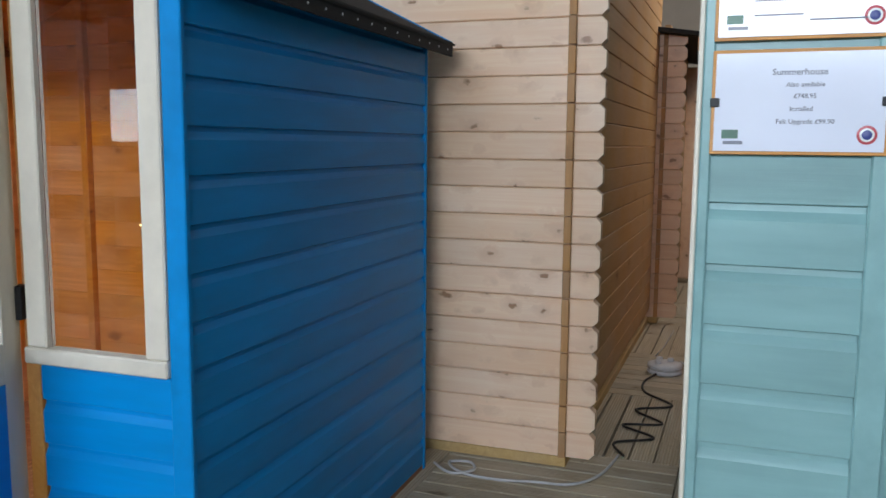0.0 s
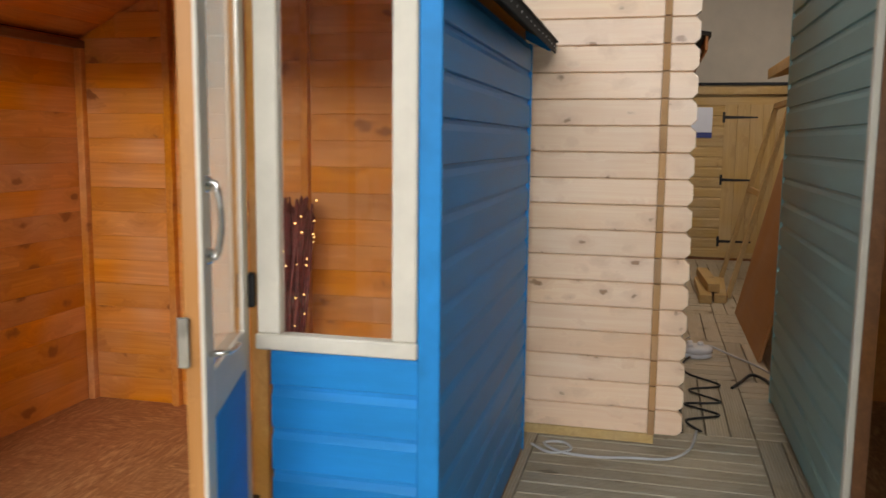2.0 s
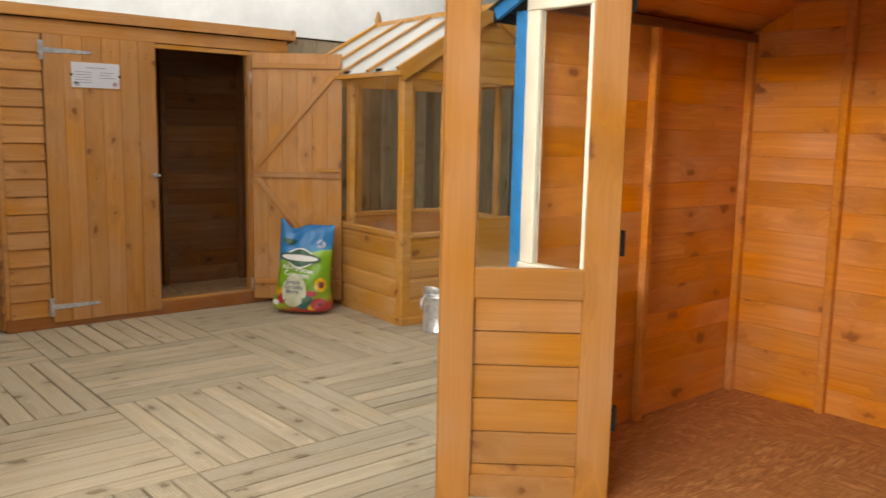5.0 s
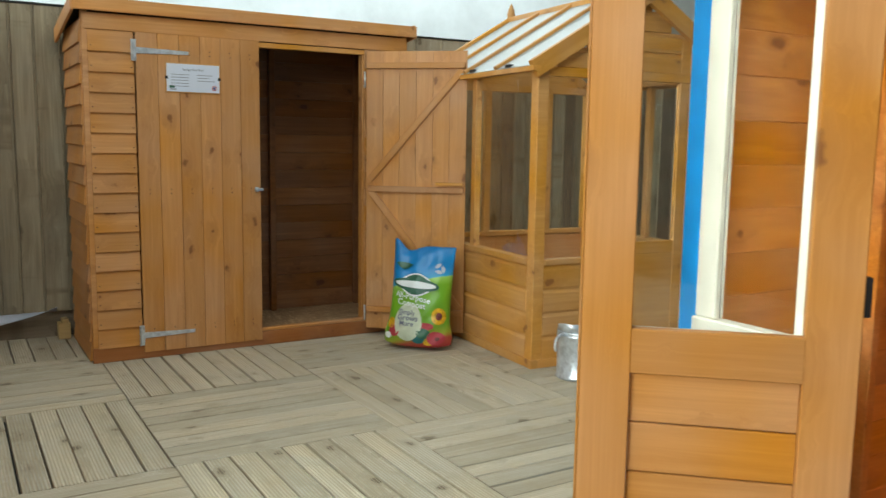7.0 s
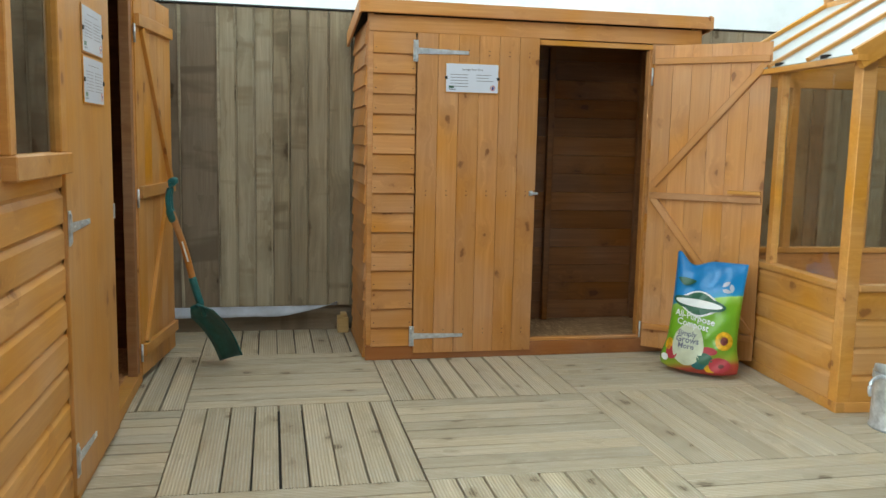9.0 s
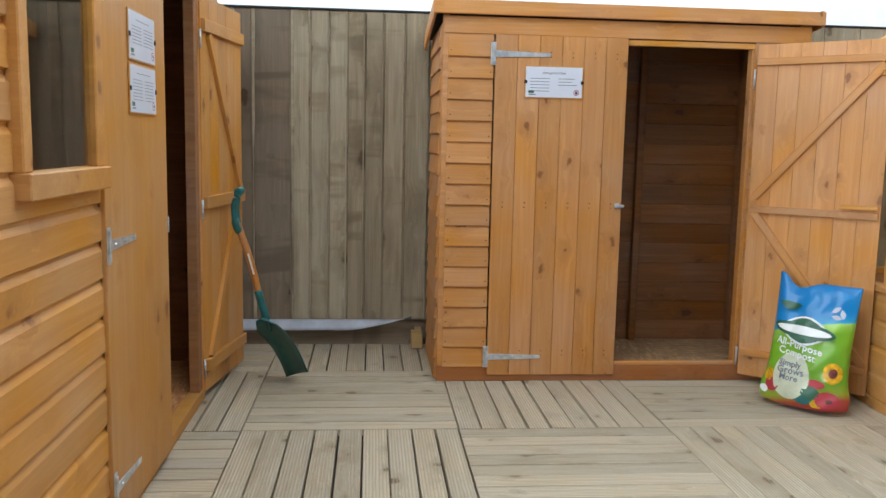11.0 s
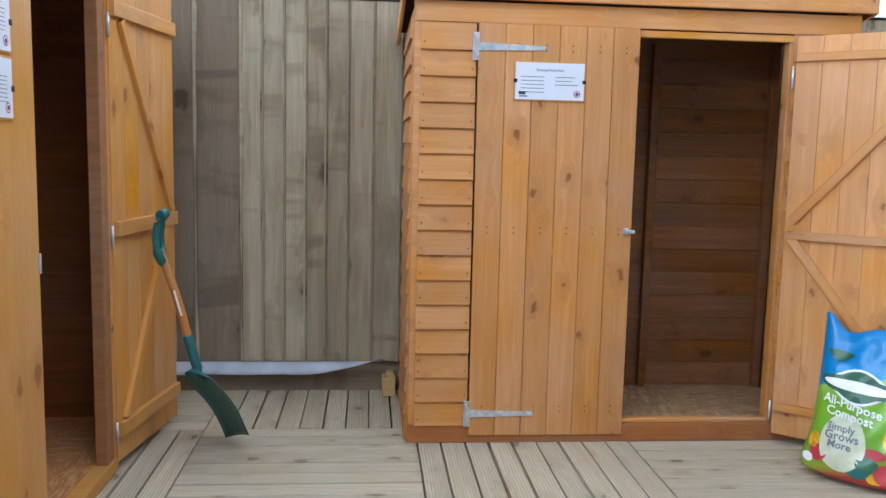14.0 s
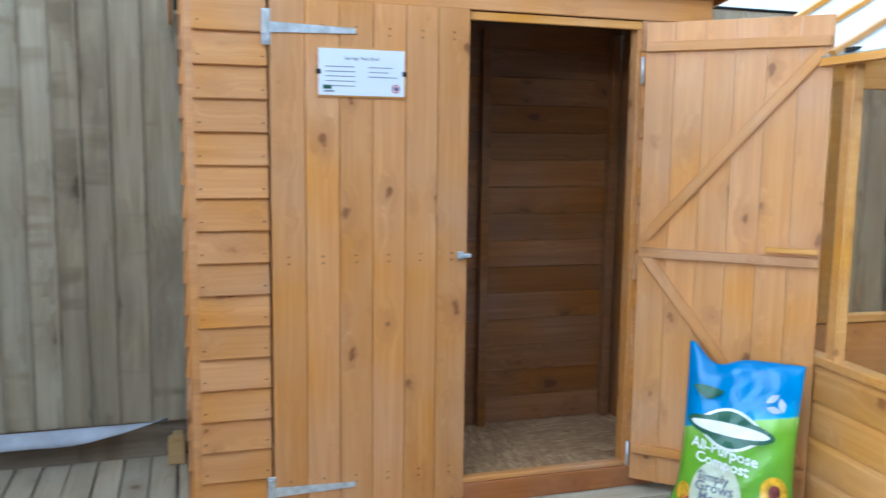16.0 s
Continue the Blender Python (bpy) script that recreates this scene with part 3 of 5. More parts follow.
price_sign(pose(0.582, -0.0215, 1.598, 90, 0, 0), 0.297, 0.155, "Storage Pent Shed",
           [(0.10, -0.075, 0.018 - 0.016 * i) for i in range(5)] + [(0.085, 0.065, 0.018), (0.07, 0.058, 0.002), (0.10, 0.072, -0.014)],
           "white laminated price card pinned to the stained door", 0.014)

for r in range(16):
    for u in (0.045, 0.25):
        o = part("nail", turn_bm(lathe([(0.0, 0.0012), (0.003, 0.0008), (0.0035, 0)], 6), pose(0, 0, 0, 90)), BLACKIRON, pent)
        o.location = (u, -0.0145, 0.11 + 0.1093 * r)

# ---- fence ----
fence = thing("fence", pose(0, 0.8, 0), "tall weathered grey-brown closeboard timber fence", "fence")
_rng = random.Random(4)
WIDTHS = [0.242] * 7 + [0.12, 0.12, 0.231, 0.111, 0.111, 0.111, 0.106, 0.113, 0.13, 0.146]
x = -3.0
while x < 5.2:
    w = WIDTHS.pop(0) if WIDTHS else _rng.choice([0.165, 0.235, 0.11, 0.165, 0.125])
    tone = FENCE_BROWN if x < -0.84 else FENCE_PALE if x < -0.51 else FENCE if x < 0.1 else _rng.choice([FENCE, FENCE, FENCE_BROWN, FENCE_PALE])
    board("paling", fence, (x + w / 2, 0.02 + _rng.uniform(-0.004, 0.004), 1.105), (0, 0, 1), (0, -1, 0), 1.88, w - 0.002, 0.014 + 0.004 * _rng.random(), tone)
    # the narrow shadowed laps of feather-edged palings
    board("lap_edge", fence, (x + w - 0.012, 0.006, 1.105), (0, 0, 1), (0, -1, 0), 1.88, 0.009, 0.012 + 0.004 * _rng.random(), tone)
    if -1.6 < x < -0.84:
        # pale sapwood left along a waney edge
        _bm = bmesh.new()
        _last = None
        for i in range(48):
            z = 0.17 + 1.87 * i / 47
            half = 0.007 + 0.006 * math.sin(3.1 * z + 9 * x) + 0.003 * math.sin(11 * z + x)
            _now = [_bm.verts.new((x + w - 0.004 + q * max(0.002, half), y, z)) for q, y in ((-1, 0.0), (-0.6, -0.006), (0.6, -0.006), (1, 0.0))]
            if _last:
                for q in range(3):
                    _bm.faces.new((_last[q], _last[q + 1], _now[q + 1], _now[q]))
            _last = _now
        part("waney_edge", _bm, FENCE_PALE, fence, "pale waney edge of a paling")
    x += w
for z in (0.5, 1.2, 1.8):
    board("fence_rail", fence, (1.1, 0.06, z), (1, 0, 0), (0, 1, 0), 8.2, 0.08, 0.04, FENCE)
for x in (-2.9, -0.9, 1.1, 3.1, 5.0):
    part("fence_post", boxed((x, 0.1, -0.03), (x + 0.09, 0.19, 2.03), 0.004), FENCE, fence)
# backing added to stop light through the gaps and below the palings
part("gravel_board", boxed((-3.0, 0.026, -0.02), (5.2, 0.034, 2.04), 0), FENCE_BROWN, fence, "added dark sheet that stops light coming through the fence")
part("capping", boxed((-3.0, -0.012, 2.046), (5.2, 0.04, 2.058), 0.002), BLACKIRON, fence, "thin dark capping strip")
_bm = bmesh.new()
_rows = []
for i in range(40):
    x = -2.6 + 2.5 * i / 39
    s = 0.012 * math.sin(i * 1.3) + 0.006 * math.sin(i * 2.9)
    lift = 0.09 * max(0, (i - 33) / 6) ** 1.5
    _rows.append([_bm.verts.new((x, 0.775 - 0.01 * s + k * -0.012, 0.168 - 0.02 * k + (s * 0.12 + lift * k / 3) * (k > 0))) for k in range(4)])
for a, b in zip(_rows, _rows[1:]):
    for k in range(3):
        _bm.faces.new((a[k], b[k], b[k + 1], a[k + 1])).smooth = True
_o = tagged(new("membrane_strip", mesh_of(_bm, "membrane_strip", CLOTH)), "loose grey membrane hanging below the fence", "membrane")
_o.modifiers.new("thick", "SOLIDIFY").thickness = 0.003
tb = thing("timber_offcut", pose(-0.10, 0.70, 0), "small pale timber block beside the shed", "timber block")
part("block", boxed((0, 0, 0), (0.07, 0.10, 0.10), 0.004), TREATED, tb)
part("block", boxed((0.02, 0.01, 0.10), (0.06, 0.08, 0.125), 0.003), TREATED, tb)

# ---- apex shed with window ----
apex = thing("apex_shed", pose(-1.19, 0.22, 0), "honey-stained shed with a window and double doors, one open", "shed")
# local: x outwards is +x, y runs to -3.6
clad(apex, HONEY, "ship", (0, -3.0, 0.03), (1, 0, 0), 3.0, 0.03, 2.02, 0.116, 0.016,
     holes=[(0.42, 1.0, 1.14, 1.86), (1.04, 2.58, 0.0, 1.96)])
part("front_lining", boxed((-0.02, -1.96, 0.03), (-0.004, -0.0, 0.04), 0), DARKIN, apex)
for a, b in [((-0.03, -1.98, 0.03), (0.006, -1.91, 1.98)), ((-0.03, -0.605, 0.03), (0.018, -0.53, 1.98))]:
    part("jamb", boxed(a, b, 0.003), ROUGHSAWN, apex)
part("jamb", boxed((-0.005, -0.525, 0.03), (0.022, -0.497, 1.98), 0.003), STAIN, apex)
part("sill", boxed((-0.05, -1.95, 0.0), (0.025, -0.5, 0.055), 0.003), HONEY, apex)
part("header", boxed((-0.03, -1.96, 1.93), (0.02, 0.0, 2.05), 0.003), HONEY, apex)
part("floor_panel", boxed((-0.84, -2.98, 0.02), (-0.04, -0.02, 0.06), 0), STRAND, apex)
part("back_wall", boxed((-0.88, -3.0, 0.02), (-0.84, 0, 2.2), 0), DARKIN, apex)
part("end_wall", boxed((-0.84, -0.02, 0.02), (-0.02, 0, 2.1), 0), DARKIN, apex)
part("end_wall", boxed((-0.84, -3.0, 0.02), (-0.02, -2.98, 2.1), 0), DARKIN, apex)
_r = boxed((-0.96, -3.12, 0), (0.14, 0.06, 0.03), 0)
for v in _r.verts:
    v.co.z += 2.09 + (0.17 if v.co.x < -0.5 else 0)
part("roof", _r, FELT, apex)
part("fascia", boxed((0.05, -3.1, 2.0), (0.07, 0.03, 2.09), 0.002), HONEY, apex)
win = part("window", boxed((0.002, -2.60, 1.86), (0.042, -2.0, 1.92), 0.004), HONEY, apex)
for a, b in [((0.002, -2.60, 1.122), (0.055, -2.0, 1.188)), ((0.004, -2.60, 1.188), (0.04, -2.545, 1.86)), ((0.004, -2.075, 1.188), (0.04, -2.0, 1.86))]:
    part("window_frame", boxed(a, b, 0.004), HONEY, win)
pane(win, (0.02, -2.545, 1.188), (0.02, -2.075, 1.86), 0)
d1 = ledged_door(apex, pose(0.012, -1.985, 0.035, 0, 0, 88.4), 0.70, 1.905, 1, HONEY, (1.75, 0.95, 0.15), (), -1, 0.016)
for z in (1.70, 0.905, 0.12):
    strap_hinge(d1, (0.012, -0.017, z), (1, 0, 0), (0, -1, 0), 0.27)
part("lock_plate", boxed((0.688, -0.02, 0.875), (0.704, 0.008, 0.935), 0.001), STEEL, d1)
d2 = ledged_door(apex, pose(0.028, -0.515, 0.035, 0, 0, 81.3), 0.62, 1.905, 5, HONEY, (1.765, 0.93, 0.13),
                 (((0.09, 1.73), (0.57, 0.965)), ((0.07, 0.16), (0.50, 0.90))), 1, 0.016)
for z in (1.70, 0.90, 0.12):
    part("hinge_pin", turn_bm(lathe([(0.0, 0.045), (0.006, 0.045), (0.006, -0.045), (0.0, -0.045)], 8), pose(-0.008, -0.004, z)), STEEL, d2)
_m = pose(-1.19, 0.22, 0) @ pose(0.012, -1.985, 0.035, 0, 0, 88.4)
for z, ln in ((1.575, 8), (1.40, 9)):
    price_sign(_m @ pose(0.40, -0.0175, z, 90, 0, 0), 0.29, 0.156, "",
               [(0.15, 0, 0.052)] + [(0.10, -0.065, 0.03 - 0.011 * i) for i in range(ln - 2)] + [(0.10, 0.065, 0.03 - 0.011 * i) for i in range(ln - 2)],
               "small white laminated price card pinned to the honey-stained door", 0.010)

# ---- shovel ----
shovel = thing("shovel", pose(0, 0, 0), "green steel shovel with a wooden shaft leaning by the door", "shovel")
neck, grip0 = Vector((-0.925, -0.09, 0.485)), Vector((-1.022, -0.10, 0.83))
part("shaft", tube(smooth_path([(-0.915, -0.088, 0.44), neck, (-0.968, -0.093, 0.66), grip0, (-1.026, -0.10, 0.86)]), 0.018, 10), ASHWOOD, shovel, "varnished wooden shaft")
_o = part("label", boxed((-0.004, -0.001, -0.055), (0.004, 0.001, 0.055), 0), WHITEINK, shovel)
_o.matrix_basis = pose(-0.962, -0.112, 0.645, 0, -15, 0)
part("socket", tube(smooth_path([(-0.87, -0.075, 0.29), (-0.897, -0.085, 0.38), (-0.932, -0.09, 0.505)]), [0.013] * 5 + [0.0205] * 8, 10), SHOVELGREEN, shovel)
for dy in (-0.036, 0.036):
    part("grip", tube(smooth_path([grip0 + Vector((0, 0, -0.02)), grip0 + Vector((-0.012, dy, 0.03)), grip0 + Vector((-0.016, dy * 1.2, 0.11)), grip0 + Vector((0.0, dy, 0.175))]), [0.02] * 7 + [0.0145] * 12, 8), SHOVELGREEN, shovel, "green plastic handle grip")
part("grip_bar", tube([grip0 + Vector((0.002, -0.045, 0.18)), grip0 + Vector((0.012, 0, 0.185)), grip0 + Vector((0.002, 0.045, 0.18))], 0.021, 10), SHOVELGREEN, shovel)
_bm = bmesh.new()
_grid = []
axis = Vector((0.20, -0.02, -0.335)).normalized()
side = (Vector((0.84, 0, 0.53)) * 0.60 + Vector((0, -1, 0)) * 0.80).normalized()
up = side.cross(axis).normalized()
for i in range(13):
    s = i / 12
    c = Vector((-0.905 + 0.175 * s, -0.085 + 0.065 * s, 0.345 - 0.315 * s)) + up * 0.03 * math.sin(math.pi * s)
    half = 0.03 + 0.098 * min(1, s / 0.16)
    _grid.append([_bm.verts.new(c + side * half * k / 4 + up * (-0.034 * (k / 4) ** 2 * (1 - 0.6 * s) - 0.007 * math.exp(-2 * k * k) * (1 - s))) for k in range(-4, 5)])
for a, b in zip(_grid, _grid[1:]):
    for k in range(8):
        _bm.faces.new((a[k], b[k], b[k + 1], a[k + 1])).smooth = True
low = min(v.co.z for v in _bm.verts)
for v in _bm.verts:
    v.co.z += max(0, 0.002 - low)
_o = part("blade", _bm, SHOVELGREEN, shovel, "dished dark green steel blade")
_o.modifiers.new("thick", "SOLIDIFY").thickness = 0.003

# ---- compost bag ----
BW, BH = 0.395, 0.625
bag = thing("compost_bag", pose(1.768, -0.54, 0.0) @ pose(0, 0, 0, 0, 0, -46) @ pose(0, 0, 0, -15), "full blue and green plastic compost bag leaning on the open door", "bag")


def bag_at(u, v, side):
    """A point of the bag's skin; u across and v up, 0 to 1; side -1 is its front."""
    a, b = 2 * u - 1, v
    fill = (1 - abs(a) ** 2.6) ** 0.6 * (math.sin(math.pi * min(1, b * 0.97 + 0.03)) ** 0.45) * (1 - 0.55 * b)
    crease = 0.006 * math.sin(17 * b + 5 * a) * (1 - b) + 0.010 * math.sin(9 * a + 3 * b) * b ** 2 + 0.004 * math.sin(31 * b - 9 * a)
    wide = 1 + 0.10 * math.exp(-((b - 0.08) / 0.12) ** 2) - 0.05 * math.sin(math.pi * b)
    top = 0.045 * math.exp(-((a + 0.95) / 0.22) ** 2) * (b > 0.5) * (b - 0.5) * 2 - 0.03 * math.exp(-((a + 0.45) / 0.3) ** 2) * max(0, b - 0.7) / 0.3
    return Vector((a * BW / 2 * wide, side * (0.105 * fill + 0.004) + crease * fill ** 0.3 * side, max(0.004, 0.012 + BH * b + top + 0.03 * abs(a) ** 3 * (1 - b) ** 3)))


_bm = bmesh.new()
NU, NV = 28, 36
skin = {s: [[_bm.verts.new(bag_at(i / NU, j / NV, s)) for i in range(NU + 1)] for j in range(NV + 1)] for s in (-1, 1)}
for s in (-1, 1):
    g = skin[s]
    for j in range(NV):
        for i in range(NU):
            f = (g[j][i], g[j][i + 1], g[j + 1][i + 1], g[j + 1][i])
            _bm.faces.new(f if s < 0 else f[::-1]).smooth = True
for j in range(NV):
    for i in (0, NU):
        _bm.faces.new((skin[-1][j][i], skin[-1][j + 1][i], skin[1][j + 1][i], skin[1][j][i]))
for i in range(NU):
    for j in (0, NV):
        _bm.faces.new((skin[-1][j][i], skin[1][j][i], skin[1][j][i + 1], skin[-1][j][i + 1]))
bmesh.ops.recalc_face_normals(_bm, faces=_bm.faces)
part("film", _bm, FILM, bag, "blue and green printed film")


def on_bag(bm, u, v, lift, slant=0.0):
    """Wrap a flat print, drawn in metres round 0, onto the bag's front."""
    if len(bm.faces) and lift > 0.0031:
        bmesh.ops.triangulate(bm, faces=bm.faces)
    for w in bm.verts:
        x, y = w.co.x, w.co.y - w.co.x * slant
        p = bag_at(min(0.985, max(0.015, u + x / BW)), min(0.97, max(0.02, v + y / BH)), -1)
        w.co = p + Vector((0, -lift, 0))
    return bm


def disc(rx, ry, rings=5, sides=28):
    bm = bmesh.new()
    mid = bm.verts.new((0, 0, 0))
    last = None
    for r in range(1, rings + 1):
        ring = [bm.verts.new((rx * r / rings * math.cos(2 * math.pi * k / sides), ry * r / rings * math.sin(2 * math.pi * k / sides), 0)) for k in range(sides)]
        for k in range(sides):
            n = (k + 1) % sides
            bm.faces.new((mid, ring[k], ring[n]) if last is None else (last[k], ring[k], ring[n], last[n]))
        last = ring
    return bm


def lens_shape(w, h, steps=10):
    """A leaf outline, pointed at both ends."""
    bm = bmesh.new()
    rows = []
    for i in range(steps + 1):
        s = i / steps
        half = h / 2 * math.sin(math.pi * s) + 0.0005
        rows.append([bm.verts.new((w * (s - 0.5), half * q, 0)) for q in (-1, -0.33, 0.33, 1)])
    for a, b in zip(rows, rows[1:]):
        for k in range(3):
            bm.faces.new((a[k], b[k], b[k + 1], a[k + 1]))
    return bm


part("emblem_border", on_bag(lens_shape(0.27, 0.145), 0.45, 0.60, 0.006, 0.06), WHITEINK, bag)
part("emblem", on_bag(lens_shape(0.24, 0.125), 0.45, 0.60, 0.009, 0.06), GREENINK, bag, "dark green oval emblem")
part("emblem_band", on_bag(disc(0.155, 0.040), 0.45, 0.60, 0.012, 0.06), GREENINK, bag)
part("emblem_bar", on_bag(disc(0.138, 0.022), 0.45, 0.60, 0.016, 0.06), WHITEINK, bag)
for u, v, rx, ry, mat in ((0.17, 0.15, 0.035, 0.045, REDINK), (0.10, 0.21, 0.025, 0.035, YELLOWINK), (0.66, 0.20, 0.05, 0.022, REDINK), (0.55, 0.08, 0.04, 0.03, SHOVELGREEN), (0.70, 0.05, 0.03, 0.022, YELLOWINK)):
    part("flower", on_bag(disc(rx, ry), u, v, 0.0035), mat, bag)
part("leaf_badge", on_bag(lens_shape(0.115, 0.05), 0.22, 0.80, 0.010, -0.15), GREENINK, bag)
part("print_line", on_bag(lettering("All-Purpose", 0.050), 0.42, 0.475, 0.010, 0.16), WHITEINK, bag)
part("print_line", on_bag(lettering("Compost", 0.050), 0.41, 0.41, 0.010, 0.14), WHITEINK, bag)
part("panel", on_bag(disc(0.088, 0.115), 0.38, 0.235, 0.004), PALEINK, bag)
part("print_line", on_bag(lettering("Simply", 0.042), 0.35, 0.325, 0.010, 0.06), INK, bag)
part("print_line", on_bag(lettering("Grows", 0.048), 0.37, 0.27, 0.010, 0.04), INK, bag)
part("print_line", on_bag(lettering("More", 0.042), 0.36, 0.215, 0.010, 0.04), INK, bag)
part("sunflower", on_bag(disc(0.042, 0.052), 0.86, 0.30, 0.004), YELLOWINK, bag)
part("sunflower_heart", on_bag(disc(0.019, 0.024), 0.87, 0.30, 0.006), TWIG, bag)
part("flower", on_bag(disc(0.05, 0.042), 0.80, 0.085, 0.004), REDINK, bag)
part("flower_heart", on_bag(disc(0.014, 0.012), 0.82, 0.08, 0.006), TWIG, bag)
part("leaf_print", on_bag(disc(0.04, 0.032), 0.62, 0.13, 0.004), GREENINK, bag)
part("panel", on_bag(disc(0.022, 0.02), 0.08, 0.08, 0.004), WHITEINK, bag)
for i, (u, v, w) in enumerate([(0.78, 0.80, 0.05), (0.86, 0.77, 0.05), (0.80, 0.74, 0.05)]):
    part("leaf_print", on_bag(turn_bm(lens_shape(w, 0.022), pose(0, 0, 0, 0, 0, 40 + 65 * i)), u, v, 0.004), CLOTH, bag)

# ---- greenhouse ----
gh = thing("greenhouse", pose(2.115, -1.235, 0, 0, 0, -4), "honey-stained timber greenhouse with a glazed roof", "greenhouse")
GX, GY, GE, GR, GS = 1.42, 1.46, 1.655, 2.125, 0.605
for x in (0.0, GX - 0.07):
    for y in (0.0, GY - 0.07):
        part("corner_post", boxed((x, y, 0), (x + 0.07, y + 0.07, GE), 0.003), HONEY, gh)
clad(gh, HONEY, "ship", (0.012, GY - 0.07, 0.05), (-1, 0, 0), GY - 0.14, 0.05, GS - 0.02, 0.1338, 0.014)
clad(gh, HONEY, "ship", (GX - 0.012, 0.07, 0.05), (1, 0, 0), GY - 0.14, 0.05, GS - 0.02, 0.1338, 0.014)
clad(gh, HONEY, "ship", (0.07, 0.012, 0.05), (0, -1, 0), GX - 0.14, 0.05, GS - 0.02, 0.1338, 0.014, holes=[(0.49, 1.05, 0, 1)])
clad(gh, HONEY, "ship", (GX - 0.07, GY - 0.012, 0.05), (0, 1, 0), GX - 0.14, 0.05, GS - 0.02, 0.1338, 0.014)
for a, b in [((0.016, 0.07, 0.02), (0.03, GY - 0.07, GS - 0.03)), ((0.07, GY - 0.03, 0.02), (GX - 0.07, GY - 0.016, GS - 0.03)), ((GX - 0.03, 0.07, 0.02), (GX - 0.016, GY - 0.07, GS - 0.03))]:
    part("lining", boxed(a, b, 0), STAIN, gh)
for a, b in [((-0.008, -0.008, 0.0), (0.04, GY, 0.05)), ((0.04, -0.008, 0), (0.51, 0.03, 0.05)), ((-0.01, 0.07, GS - 0.02), (0.06, GY - 0.07, GS + 0.012)), ((0.07, -0.01, GS - 0.02), (0.51, 0.05, GS + 0.012)),
             ((0.07, GY - 0.05, GS - 0.02), (GX - 0.07, GY + 0.01, GS + 0.012)), ((GX - 0.06, 0.07, GS - 0.02), (GX + 0.01, GY - 0.07, GS + 0.012)),
             ((0.0, 0.0, GE - 0.0), (0.07, GY, GE + 0.045)), ((GX - 0.07, 0, GE), (GX, GY, GE + 0.045)), ((0.07, 0.0, GE - 0.03), (GX - 0.07, 0.05, GE + 0.02)), ((0.07, GY - 0.05, GE - 0.03), (GX - 0.07, GY, GE + 0.02))]:
    part("rail", boxed(a, b, 0.003), HONEY, gh)
for y in (0.70,):
    part("mullion", boxed((0.005, y, GS), (0.05, y + 0.05, GE), 0.003), HONEY, gh)
    part("mullion", boxed((GX - 0.05, y, GS), (GX - 0.005, y + 0.05, GE), 0.003), HONEY, gh)
for x in (0.48, 1.0):
    part("mullion", boxed((x, GY - 0.05, GS), (x + 0.05, GY - 0.005, GE), 0.003), HONEY, gh)
for x in (0.51, 1.07):
    part("door_post", boxed((x, 0.0, 0), (x + 0.065, 0.05, 1.95), 0.003), HONEY, gh)
pane(gh, (0.028, 0.07, GS), (0.028, GY - 0.07, GE), 0)
pane(gh, (GX - 0.028, 0.07, GS), (GX - 0.028, GY - 0.07, GE), 0)
pane(gh, (0.07, 0.028, GS), (0.51, 0.028, GE - 0.03), 1)
pane(gh, (0.07, GY - 0.028, GS), (GX - 0.07, GY - 0.028, GE - 0.03), 1)
gd = part("door", boxed((0.58, 0.004, 0.05), (0.64, 0.04, 1.88), 0.003), HONEY, gh)
for a, b in [((1.00, 0.004, 0.05), (1.065, 0.04, 1.88)), ((0.64, 0.006, 0.05), (1.00, 0.036, 0.62)), ((0.64, 0.004, 0.62), (1.00, 0.04, 0.69)), ((0.64, 0.004, 1.81), (1.00, 0.04, 1.88))]:
    part("door_rail", boxed(a, b, 0.003), HONEY, gd)
pane(gd, (0.64, 0.02, 0.69), (1.00, 0.02, 1.81), 1)
for z in (0.32, 1.5):
    part("hinge", boxed((0.55, -0.012, z), (0.61, 0.0, z + 0.08), 0.002), BLACKIRON, gd)
slope = (GR - GE - 0.04) / (GX / 2)
for y in (0.0, GY - 0.03):
    clad(gh, HONEY, "ship", (0, 0.02 + y, GE + 0.02) if y == 0 else (GX, GY - 0.012, GE + 0.02), (0, -1, 0) if y == 0 else (0, 1, 0), GX, GE + 0.02, GR - 0.04, 0.115, 0.014,
         gable=lambda z: ((z - GE) / slope, GX - (z - GE) / slope))
